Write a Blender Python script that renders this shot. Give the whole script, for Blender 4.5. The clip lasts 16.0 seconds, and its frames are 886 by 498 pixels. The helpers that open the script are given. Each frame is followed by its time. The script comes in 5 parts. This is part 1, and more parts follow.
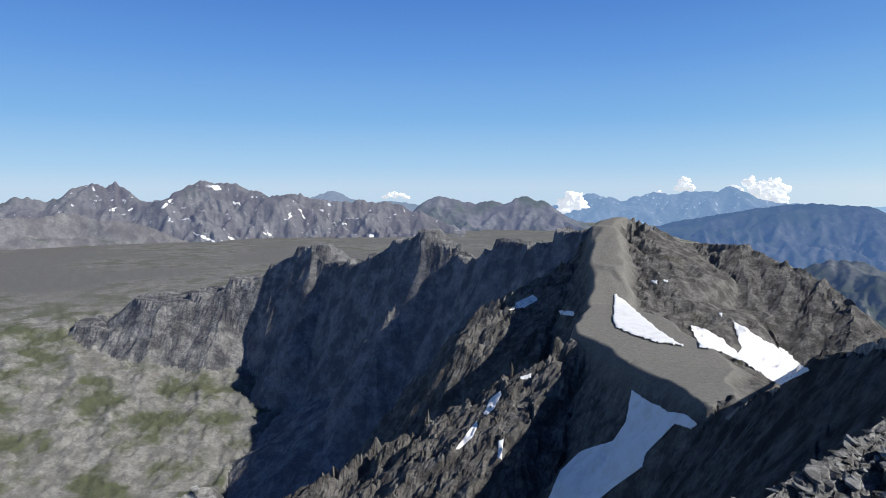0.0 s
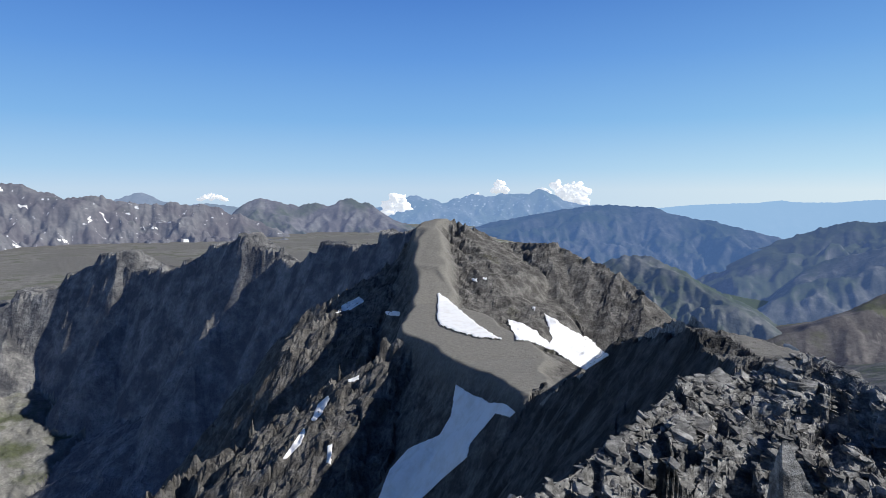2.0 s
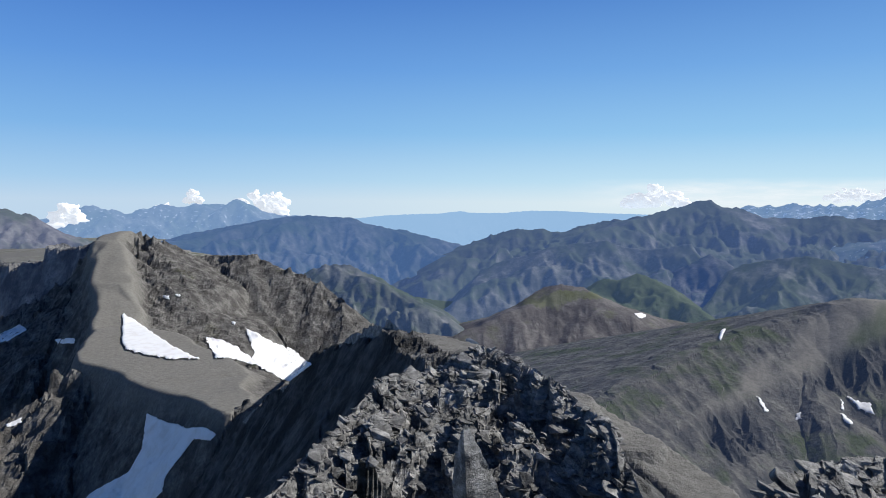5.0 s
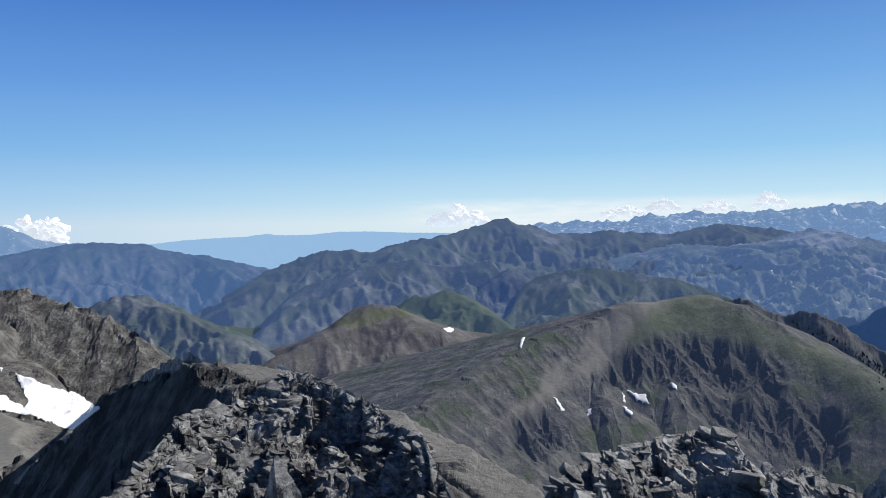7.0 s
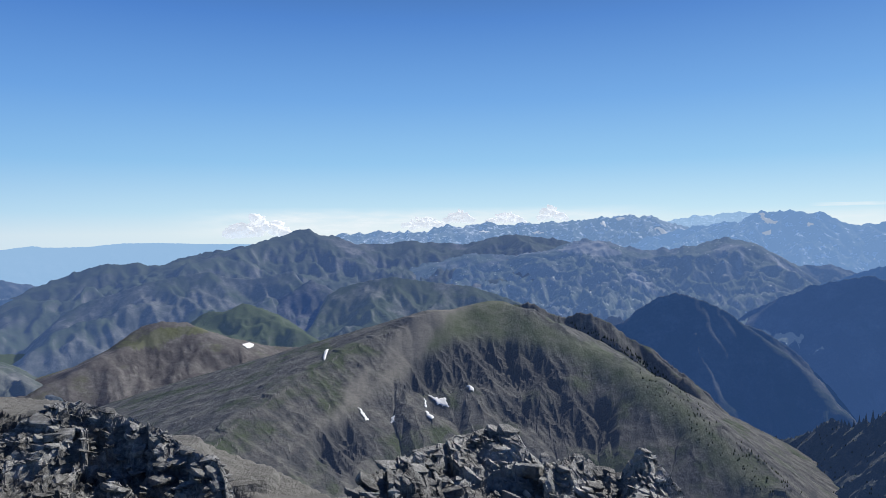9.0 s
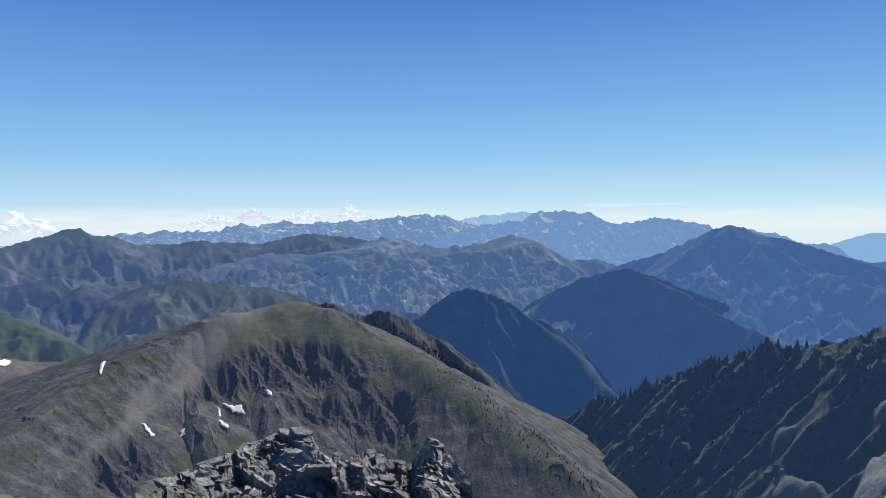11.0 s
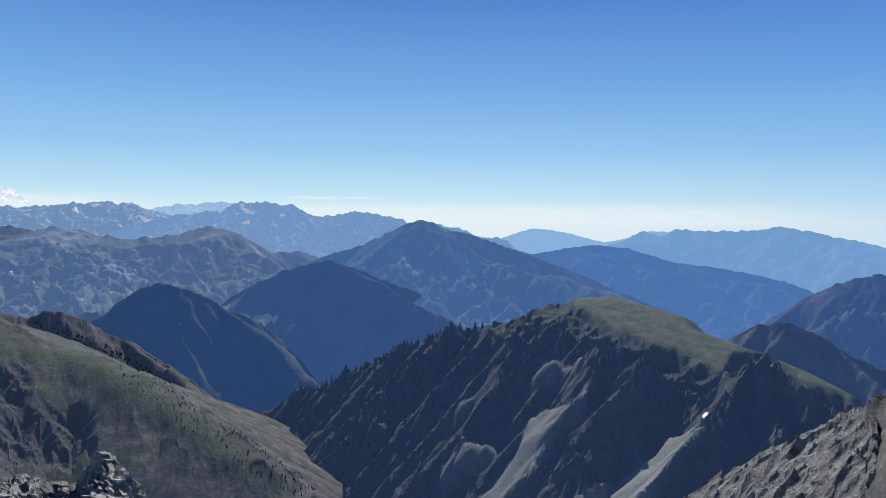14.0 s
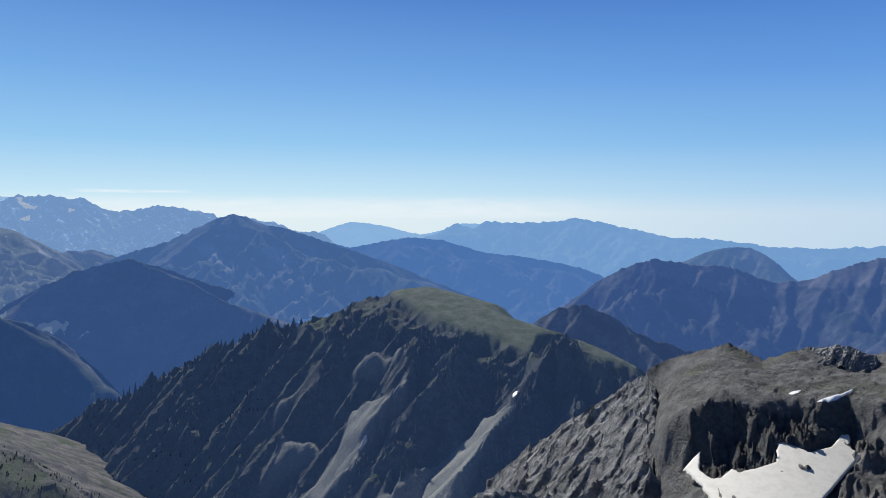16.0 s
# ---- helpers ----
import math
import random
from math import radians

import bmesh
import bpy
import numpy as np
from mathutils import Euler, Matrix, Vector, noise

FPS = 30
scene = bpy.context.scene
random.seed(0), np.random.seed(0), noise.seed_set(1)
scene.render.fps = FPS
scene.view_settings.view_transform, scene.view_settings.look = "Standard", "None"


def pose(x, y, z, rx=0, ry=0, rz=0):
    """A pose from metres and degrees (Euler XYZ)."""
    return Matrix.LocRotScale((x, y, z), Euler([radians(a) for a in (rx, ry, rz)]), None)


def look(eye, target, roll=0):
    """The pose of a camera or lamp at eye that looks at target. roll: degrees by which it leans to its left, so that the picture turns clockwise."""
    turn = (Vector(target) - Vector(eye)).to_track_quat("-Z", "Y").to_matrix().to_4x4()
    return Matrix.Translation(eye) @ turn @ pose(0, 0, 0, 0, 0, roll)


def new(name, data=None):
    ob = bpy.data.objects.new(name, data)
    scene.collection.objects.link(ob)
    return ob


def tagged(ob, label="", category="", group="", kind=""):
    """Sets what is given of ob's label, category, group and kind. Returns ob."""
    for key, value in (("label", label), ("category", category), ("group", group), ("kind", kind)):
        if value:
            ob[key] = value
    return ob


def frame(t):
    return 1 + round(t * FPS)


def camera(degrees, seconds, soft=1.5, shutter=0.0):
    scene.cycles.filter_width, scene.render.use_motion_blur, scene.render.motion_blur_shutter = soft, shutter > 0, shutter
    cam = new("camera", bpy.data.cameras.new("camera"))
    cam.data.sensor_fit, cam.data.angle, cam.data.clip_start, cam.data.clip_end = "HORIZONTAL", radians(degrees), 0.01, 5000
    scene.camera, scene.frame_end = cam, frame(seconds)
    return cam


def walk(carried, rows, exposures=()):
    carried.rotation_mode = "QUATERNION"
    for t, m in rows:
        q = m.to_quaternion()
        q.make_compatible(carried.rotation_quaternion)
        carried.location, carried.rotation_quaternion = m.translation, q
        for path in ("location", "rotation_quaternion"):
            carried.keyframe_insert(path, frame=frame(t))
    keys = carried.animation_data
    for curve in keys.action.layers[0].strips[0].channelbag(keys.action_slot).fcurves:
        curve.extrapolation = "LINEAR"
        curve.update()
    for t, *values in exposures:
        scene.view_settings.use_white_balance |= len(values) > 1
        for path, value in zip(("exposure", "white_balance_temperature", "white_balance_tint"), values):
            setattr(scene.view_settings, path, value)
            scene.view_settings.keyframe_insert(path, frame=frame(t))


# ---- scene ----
FOV = 67.55
cam = camera(FOV, 16.0, soft=0.6)
# Bearing, tilt and lean of the camera, held at arm's length by somebody turning on the spot.
PAN = [
    (0.0, -0.00, -5.31, 0.12),
    (0.5, 4.63, -5.48, -0.04),
    (1.0, 7.65, -5.40, -0.06),
    (1.5, 11.21, -5.30, 0.11),
    (2.0, 15.08, -5.14, -0.06),
    (2.5, 19.48, -5.00, -0.23),
    (3.0, 23.47, -4.21, 0.18),
    (3.5, 27.67, -4.50, -0.01),
    (4.0, 31.94, -4.63, -0.57),
    (4.5, 35.27, -4.44, -0.41),
    (5.0, 40.61, -4.10, -0.47),
    (5.2, 42.48, -4.07, -0.44),
    (7.3, 58.28, -2.32, 0.72),
    (7.5, 58.97, -2.40, 0.74),
    (8.0, 62.20, -2.31, 0.81),
    (8.5, 67.20, -2.64, 0.48),
    (9.0, 73.92, -1.57, 0.60),
    (9.2, 76.05, -1.40, 0.20),
    (11.3, 93.84, -2.22, 0.57),
    (11.5, 95.65, -2.45, 0.34),
    (12.0, 99.99, -2.46, 0.64),
    (12.5, 105.88, -2.05, 0.12),
    (13.0, 109.64, -2.93, -0.62),
    (13.5, 113.08, -2.77, -0.62),
    (14.0, 116.54, -2.61, -0.41),
    (14.5, 121.11, -2.53, -0.13),
    (15.0, 124.18, -2.50, 0.13),
    (15.5, 128.99, -3.06, 0.10),
    (16.0, 132.18, -3.12, -0.01),
]
ARM = 0.4


def held(bearing, tilt, lean):
    a = radians(bearing)
    return pose(ARM * math.sin(a), ARM * math.cos(a), 0.0, 0, 0, -bearing) @ pose(0, 0, 0, 90 + tilt) @ pose(0, 0, 0, 0, 0, -lean)


walk(cam, [(t, held(a, b, c)) for t, a, b, c in PAN], [(0.0, 0.0), (16.0, 0.0)])

# ---- light ----
SUN_BEARING, SUN_HEIGHT = 114, 37
world = bpy.data.worlds.new("sky")
scene.world = world
world.use_nodes = True
wn = world.node_tree.nodes
sky = wn.new("ShaderNodeTexSky")
sky.sky_type = "NISHITA"
sky.sun_disc = False
sky.sun_elevation = radians(SUN_HEIGHT)
sky.sun_rotation = radians(SUN_BEARING)
sky.altitude = 1500
sky.air_density, sky.dust_density, sky.ozone_density = 1.0, 0.6, 1.5
wl = world.node_tree.links
# The clear mountain sky: deep blue overhead, paling to the haze on the horizon.
coord = wn.new("ShaderNodeTexCoord")
height = wn.new("ShaderNodeSeparateXYZ")
wl.new(coord.outputs["Generated"], height.inputs[0])
tint = wn.new("ShaderNodeValToRGB")
SKY = [(0.0, (0.70, 0.84, 0.93)), (0.03, (0.51, 0.75, 0.93)), (0.10, (0.28, 0.56, 0.88)), (0.19, (0.16, 0.39, 0.80)), (0.30, (0.078, 0.235, 0.64)), (0.42, (0.03, 0.09, 0.27)), (1.0, (0.006, 0.02, 0.08))]
while len(tint.color_ramp.elements) < len(SKY):
    tint.color_ramp.elements.new(0.5)
for stop, (place, colour) in zip(tint.color_ramp.elements, SKY):
    stop.position, stop.color = place, (*colour, 1)
wl.new(height.outputs[2], tint.inputs[0])
dim = wn.new("ShaderNodeVectorMath")
dim.operation = "SCALE"
dim.inputs["Scale"].default_value = 0.10
wl.new(sky.outputs[0], dim.inputs[0])
both = wn.new("ShaderNodeMix")
both.data_type = "RGBA"
both.inputs[0].default_value = 0.94
sunward = wn.new("ShaderNodeVectorMath")
sunward.operation = "DOT_PRODUCT"
sunward.inputs[1].default_value = (math.sin(radians(92)), math.cos(radians(92)), 0)
wl.new(coord.outputs["Generated"], sunward.inputs[0])
side = wn.new("ShaderNodeMapRange")
side.interpolation_type = "SMOOTHSTEP"
side.inputs[1].default_value, side.inputs[2].default_value = 0.15, 1.0
wl.new(sunward.outputs["Value"], side.inputs[0])
veil = wn.new("ShaderNodeMix")
veil.data_type = "RGBA"
veil.inputs[6].default_value, veil.inputs[7].default_value = (0.80, 0.88, 1.0, 1), (1.12, 1.1, 1.06, 1)
wl.new(side.outputs[0], veil.inputs[0])
clear = wn.new("ShaderNodeMix")
clear.data_type, clear.blend_type = "RGBA", "MULTIPLY"
clear.inputs[0].default_value = 1.0
wl.new(tint.outputs[0], clear.inputs[6])
wl.new(veil.outputs[2], clear.inputs[7])
wl.new(dim.outputs[0], both.inputs[6])
wl.new(clear.outputs[2], both.inputs[7])
wl.new(both.outputs[2], wn["Background"].inputs[0])
wn["Background"].inputs[1].default_value = 0.93
sun = new("sun", bpy.data.lights.new("sun", "SUN"))
sun.data.energy, sun.data.angle, sun.data.color = 5.4, radians(0.53), (1.0, 0.98, 0.945)
sa, se = radians(SUN_BEARING), radians(SUN_HEIGHT)
sun_from = Vector((math.sin(sa) * math.cos(se), math.cos(sa) * math.cos(se), math.sin(se)))
sun.matrix_world = look(sun_from * 100, (0, 0, 0))


# ---- noise ----
def lattice(ix, iy, seed):
    h = (ix.astype(np.int64) * 374761393 + iy.astype(np.int64) * 668265263 + seed * 2147483647) & 0xFFFFFFFF
    h = ((h ^ (h >> 13)) * 1274126177) & 0xFFFFFFFF
    return ((h ^ (h >> 16)) & 0xFFFFFF) / 16777216.0 * 2 * np.pi


def grad(x, y, seed=0):
    """Gradient noise, about -0.7 to 0.7."""
    ix, iy = np.floor(x), np.floor(y)
    fx, fy = x - ix, y - iy
    u, v = fx ** 3 * (fx * (fx * 6 - 15) + 10), fy ** 3 * (fy * (fy * 6 - 15) + 10)

    def corner(dx, dy):
        a = lattice(ix + dx, iy + dy, seed)
        return np.cos(a) * (fx - dx) + np.sin(a) * (fy - dy)

    low = corner(0, 0) * (1 - u) + corner(1, 0) * u
    return low * (1 - v) + (corner(0, 1) * (1 - u) + corner(1, 1) * u) * v


def fbm(x, y, octaves=4, seed=0, gain=0.5):
    total, amp = 0.0, 1.0
    for k in range(octaves):
        total = total + amp * grad(x * 2 ** k + 17.3 * k, y * 2 ** k - 9.1 * k, seed + k)
        amp *= gain
    return total


def ridged(x, y, octaves=4, seed=0, gain=0.5):
    """Sharp crests at 1, hollows towards 0."""
    total, amp, full = 0.0, 1.0, 0.0
    for k in range(octaves):
        total = total + amp * (1 - np.minimum(1, 2.2 * np.abs(grad(x * 2 ** k + 5.7 * k, y * 2 ** k + 3.3 * k, seed + k))))
        full += amp
        amp *= gain
    return total / full


def erode(X, Y, Z, size, depth, octaves=5, seed=0, weight=1.0, gain=0.5, full=0.4):
    """Gullies cut down the fall line of a slope, each bearing finer ones: sharp ribs with hollows between them."""
    Zi, Zj = np.gradient(Z)
    Xi, Xj = np.gradient(X)
    Yi, Yj = np.gradient(Y)
    det = Xi * Yj - Xj * Yi
    det = np.where(np.abs(det) < 1e-9, 1e-9, det)
    gx, gy = (Zi * Yj - Zj * Yi) / det, (Zj * Xi - Zi * Xj) / det
    cutting = np.zeros(Z.shape)
    for k in range(octaves):
        steep = np.hypot(gx, gy) + 1e-6
        px, py = -gy / steep, gx / steep
        u, v = X / size, Y / size
        ix, iy = np.floor(u), np.floor(v)
        C, S = np.full(Z.shape, 1e-6), np.zeros(Z.shape)
        for dx in (-1, 0, 1):
            for dy in (-1, 0, 1):
                a, b = lattice(ix + dx, iy + dy, seed + 5 * k), lattice(ix + dx, iy + dy, seed + 5 * k + 1)
                ox, oy = u - ix - dx - a / 6.2832, v - iy - dy - b / 6.2832
                w = np.exp(-3.2 * (ox * ox + oy * oy))
                phase = 6.2832 * (ox * px + oy * py) + a
                C += w * np.cos(phase)
                S += w * np.sin(phase)
        M = np.hypot(C, S)
        C = C / M
        amount = weight * depth * np.minimum(1, steep / full)
        cutting = cutting - amount * np.sqrt(np.maximum(0, (1 - C) / 2))
        pull = -amount * 0.5 * np.sqrt(np.maximum(0, (1 + C) / 2)) * np.sign(S) * 6.2832 / size
        gx, gy = gx + pull * px, gy + pull * py
        size, depth = 0.5 * size, gain * depth
    return cutting


def smooth(a, b, x):
    t = np.clip((x - a) / (b - a), 0, 1)
    return t * t * (3 - 2 * t)


def spot(bearing, dip, distance):
    """A place by its bearing, its angle over or under eye level, and its distance in plan."""
    a = radians(bearing)
    return (distance * math.sin(a), distance * math.cos(a), distance * math.tan(radians(dip)))


def sheet(name, X, Y, Z, material, keep=None, layers=None, smooth_faces=True):
    """A grid of points as one smooth mesh."""
    n, m = X.shape
    index = np.arange(n * m).reshape(n, m)
    quads = np.stack([index[:-1, :-1], index[1:, :-1], index[1:, 1:], index[:-1, 1:]], -1).reshape(-1, 4)
    if keep is not None:
        quads = quads[keep.reshape(-1)]
    used, inverse = np.unique(quads, return_inverse=True)
    quads = inverse.reshape(-1, 4)
    points = np.stack([X.ravel(), Y.ravel(), Z.ravel()], -1)[used]
    me = bpy.data.meshes.new(name)
    me.vertices.add(len(points))
    me.vertices.foreach_set("co", points.ravel())
    me.loops.add(quads.size)
    me.loops.foreach_set("vertex_index", quads.ravel().astype(np.int32))
    me.polygons.add(len(quads))
    me.polygons.foreach_set("loop_start", (np.arange(len(quads)) * 4).astype(np.int32))
    me.polygons.foreach_set("loop_total", np.full(len(quads), 4, np.int32))
    me.polygons.foreach_set("use_smooth", np.full(len(quads), smooth_faces))
    for key, values in (layers or {}).items():
        me.attributes.new(key, "FLOAT", "POINT").data.foreach_set("value", values.ravel()[used].astype(np.float32))
    me.update()
    me.validate()
    me.materials.append(material)
    return new(name, me)


def in_parts(name, X, Y, Z, material, layers, parts, rest, keep=None, smooth_faces=True):
    """A thing whose kinds of ground are parts of their own: an Empty with one mesh a part."""
    root = new(name)
    root.location = (float(X.mean()), float(Y.mean()), float(Z.min()))
    left = np.ones((X.shape[0] - 1, X.shape[1] - 1), bool) if keep is None else keep.copy()
    pieces = []
    for part_name, key, label in parts:
        cover = left & (layers[key][:-1, :-1] > 0.5)
        left &= ~cover
        pieces.append((part_name, cover, label))
    pieces.append((rest, left, ""))
    for part_name, cover, label in pieces:
        if cover.sum() > 4:
            ob = sheet(part_name, X, Y, Z, material, cover, layers, smooth_faces or part_name == "gravel_crest")
            ob.parent = root
            ob.matrix_parent_inverse = Matrix.Translation(root.location).inverted()
            tagged(ob, label)
    return root


# ---- materials ----
def nodes_of(name):
    m = bpy.data.materials.new(name)
    m.use_nodes = True
    return m, m.node_tree.nodes, m.node_tree.links, m.node_tree.nodes["Principled BSDF"]


def ramp(n, l, source, stops):
    r = n.new("ShaderNodeValToRGB")
    while len(r.color_ramp.elements) < len(stops):
        r.color_ramp.elements.new(0.5)
    for e, (p, col) in zip(r.color_ramp.elements, stops):
        e.position, e.color = p, (*col, 1) if len(col) == 3 else col
    l.new(source, r.inputs[0])
    return r.outputs[0]


def blend(n, l, fac, a, b):
    m = n.new("ShaderNodeMix")
    m.data_type = "RGBA"
    for socket, value in ((m.inputs[0], fac), (m.inputs[6], a), (m.inputs[7], b)):
        if isinstance(value, bpy.types.NodeSocket):
            l.new(value, socket)
        elif isinstance(value, tuple):
            socket.default_value = (*value, 1)
        else:
            socket.default_value = value
    return m.outputs[2]


def noise_tex(n, l, scale, detail=5, rough=0.6, stretch=None):
    geo = n.new("ShaderNodeNewGeometry")
    out = geo.outputs["Position"]
    if stretch:
        mp = n.new("ShaderNodeMapping")
        mp.inputs["Scale"].default_value = stretch
        l.new(out, mp.inputs[0])
        out = mp.outputs[0]
    t = n.new("ShaderNodeTexNoise")
    t.inputs["Scale"].default_value = scale
    t.inputs["Detail"].default_value = detail
    t.inputs["Roughness"].default_value = rough
    l.new(out, t.inputs["Vector"])
    return t.outputs["Fac"]


def slope_of(n, l, low, high):
    """0 on steep faces, 1 on flat ground, by the surface's own normal."""
    geo = n.new("ShaderNodeNewGeometry")
    sep = n.new("ShaderNodeSeparateXYZ")
    l.new(geo.outputs["Normal"], sep.inputs[0])
    mr = n.new("ShaderNodeMapRange")
    mr.inputs[1].default_value, mr.inputs[2].default_value = low, high
    l.new(sep.outputs[2], mr.inputs[0])
    return mr.outputs[0]


def math_node(n, l, op, a, b):
    m = n.new("ShaderNodeMath")
    m.operation = op
    m.use_clamp = True
    for socket, value in zip(m.inputs, (a, b)):
        if isinstance(value, bpy.types.NodeSocket):
            l.new(value, socket)
        else:
            socket.default_value = value
    return m.outputs[0]


def attribute(n, name):
    a = n.new("ShaderNodeAttribute")
    a.attribute_name = name
    return a.outputs["Fac"]


def relief(n, l, bsdf, height, strength, distance):
    b = n.new("ShaderNodeBump")
    b.inputs["Strength"].default_value = strength
    b.inputs["Distance"].default_value = distance
    l.new(height, b.inputs["Height"])
    l.new(b.outputs[0], bsdf.inputs["Normal"])


def mountain_material(name, rock, pale, grass, green, size, air=0.0, haze_colour=(0.1, 0.2, 0.42), snow=0.0, scree=(0.2, 0.19, 0.17), grain=1.0):
    """Rock with paler beds, turf on the gentler ground and screes; air is the share of painted haze, mixed in as
    emission.
    """
    m, n, l, bsdf = nodes_of(name)
    a = noise_tex(n, l, 6.0 / size, 6, 0.65)
    b = noise_tex(n, l, 30.0 / size, 5, 0.7)
    c = noise_tex(n, l, 2.2 / size, 4, 0.6)
    col = blend(n, l, ramp(n, l, a, [(0.42, (0, 0, 0)), (0.62, (1, 1, 1))]), rock, pale)
    turf = math_node(n, l, "MULTIPLY", slope_of(n, l, 0.62, 0.86), ramp(n, l, c, [(0.62 - 0.4 * green, (0, 0, 0)), (0.74 - 0.4 * green, (1, 1, 1))]))
    col = blend(n, l, turf, col, grass)
    col = blend(n, l, ramp(n, l, b, [(0.35, (0, 0, 0)), (0.7, (0.6, 0.6, 0.6))]), col, tuple(0.55 * k for k in rock))
    col = blend(n, l, attribute(n, "scree"), col, blend(n, l, ramp(n, l, b, [(0.3, (0, 0, 0)), (0.7, (1, 1, 1))]), tuple(1.0 * k for k in scree), tuple(0.62 * k for k in scree)))
    col = blend(n, l, attribute(n, "turf"), col, blend(n, l, ramp(n, l, a, [(0.35, (0, 0, 0)), (0.65, (1, 1, 1))]), grass, tuple(0.6 * k + 0.4 * j for k, j in zip(grass, scree))))
    # Crags get a darker rock colour, with the shade of steep faces painted in.
    col = blend(n, l, attribute(n, "crag"), col, blend(n, l, ramp(n, l, b, [(0.35, (0, 0, 0)), (0.65, (1, 1, 1))]), tuple(0.6 * k for k in rock), rock))
    if snow > 0:
        d = noise_tex(n, l, 22.0 / size, 5, 0.65)
        fleck = math_node(n, l, "MULTIPLY", ramp(n, l, d, [(0.70 - snow, (0, 0, 0)), (0.72 - snow, (1, 1, 1))]), slope_of(n, l, 0.45, 0.6))
        col = blend(n, l, fleck, col, (0.85, 0.87, 0.9))
    l.new(col, bsdf.inputs["Base Color"])
    bsdf.inputs["Roughness"].default_value = 0.95
    bsdf.inputs["Specular IOR Level"].default_value = 0.15
    bump = n.new("ShaderNodeBump")
    l.new(math_node(n, l, "SUBTRACT", grain, math_node(n, l, "MULTIPLY", attribute(n, "scree"), 0.5 * grain)), bump.inputs["Strength"])
    bump.inputs["Distance"].default_value = size * 0.03
    l.new(b, bump.inputs["Height"])
    l.new(bump.outputs[0], bsdf.inputs["Normal"])
    # Haze is painted over the rock as a share of blue emission.
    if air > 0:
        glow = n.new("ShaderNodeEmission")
        glow.inputs[0].default_value = (*[k / air for k in haze_colour], 1)
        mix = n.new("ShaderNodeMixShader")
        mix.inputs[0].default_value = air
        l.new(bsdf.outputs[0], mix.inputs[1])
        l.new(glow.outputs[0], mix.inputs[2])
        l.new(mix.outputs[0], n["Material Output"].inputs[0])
    return m


# ---- mountains ----
SURFACES = {}


def inside(A, E, outline):
    """Which directions (bearing, angle) lie within an outline."""
    hit = np.zeros(A.shape, bool)
    for (x0, y0), (x1, y1) in zip(outline, outline[1:] + outline[:1]):
        if y0 != y1:
            hit ^= ((y0 > E) != (y1 > E)) & (A < (x1 - x0) * (E - y0) / (y1 - y0) + x0)
    return hit


def zone(A, E, outlines, ragged=0.25, seed=5):
    """Ground cover within outlines, with a frayed rim."""
    a = A + ragged * fbm(A * 2.2, E * 2.2, 4, seed, 0.7)
    e = E + ragged * fbm(A * 2.2, E * 2.2, 4, seed + 9, 0.7)
    return np.max([inside(a, e, o) for o in outlines], axis=0).astype(float)


def feather(grid, times=10):
    """Softens the rims of a cover."""
    for _ in range(times):
        p = np.pad(grid, 1, mode="edge")
        grid = 0.2 * grid + 0.2 * (p[:-2, 1:-1] + p[2:, 1:-1] + p[1:-1, :-2] + p[1:-1, 2:])
    return grid


def cells(x, y, seed=0, tilt=0.45, middle=False, dip=(0, 0)):
    """Angular blocks: each cell of a cracked plain lies at its own height and tilt, about -0.5 to 0.5."""
    ix, iy = np.floor(x), np.floor(y)
    best = np.full(x.shape, 1e9)
    out, mx, my = np.zeros(x.shape), np.zeros(x.shape), np.zeros(x.shape)
    for dx in (-1, 0, 1):
        for dy in (-1, 0, 1):
            cx, cy = ix + dx, iy + dy
            a, b, c = lattice(cx, cy, seed), lattice(cx, cy, seed + 1), lattice(cx, cy, seed + 2)
            px, py = x - cx - a / 6.284, y - cy - b / 6.284
            d = px * px + py * py
            near = d < best
            best = np.where(near, d, best)
            out = np.where(near, c / 6.284 - 0.5 + tilt * (np.cos(a * 3) * px + np.sin(b * 5) * py) - dip[0] * px - dip[1] * py, out)
            mx, my = np.where(near, -px, mx), np.where(near, -py, my)
    return (out, mx, my) if middle else out


def poly(X, Y, pts, left, right, foot=1e9):
    """Height of a ridge along points (x, y, z, half-width), with the slopes to its left and right; past its foot it falls away."""
    best = np.full(X.shape, -1e9)
    for (x0, y0, z0, w0), (x1, y1, z1, w1) in zip(pts, pts[1:]):
        dx, dy = x1 - x0, y1 - y0
        s = np.clip(((X - x0) * dx + (Y - y0) * dy) / (dx * dx + dy * dy), 0, 1)
        ex, ey = X - x0 - s * dx, Y - y0 - s * dy
        d = np.hypot(ex, ey)
        side = smooth(-0.3, 0.3, (dx * ey - dy * ex) / (np.hypot(dx, dy) * np.maximum(d, 1e-6)))
        slope = right + (left - right) * side
        best = np.maximum(best, z0 + s * (z1 - z0) - slope * np.maximum(0, d - (w0 + s * (w1 - w0))) - 0.7 * np.maximum(0, d - foot))
    return best


def gentle(X, Y, Z):
    """1 on level ground, less on walls, where blocks lifted straight up would stand like needles."""
    Zi, Zj = np.gradient(Z)
    Xi, Xj = np.gradient(X)
    Yi, Yj = np.gradient(Y)
    det = Xi * Yj - Xj * Yi
    det = np.where(np.abs(det) < 1e-9, 1e-9, det)
    return 1 / (1 + ((Zi * Yj - Zj * Yi) / det) ** 2 + ((Zj * Xi - Zi * Xj) / det) ** 2)


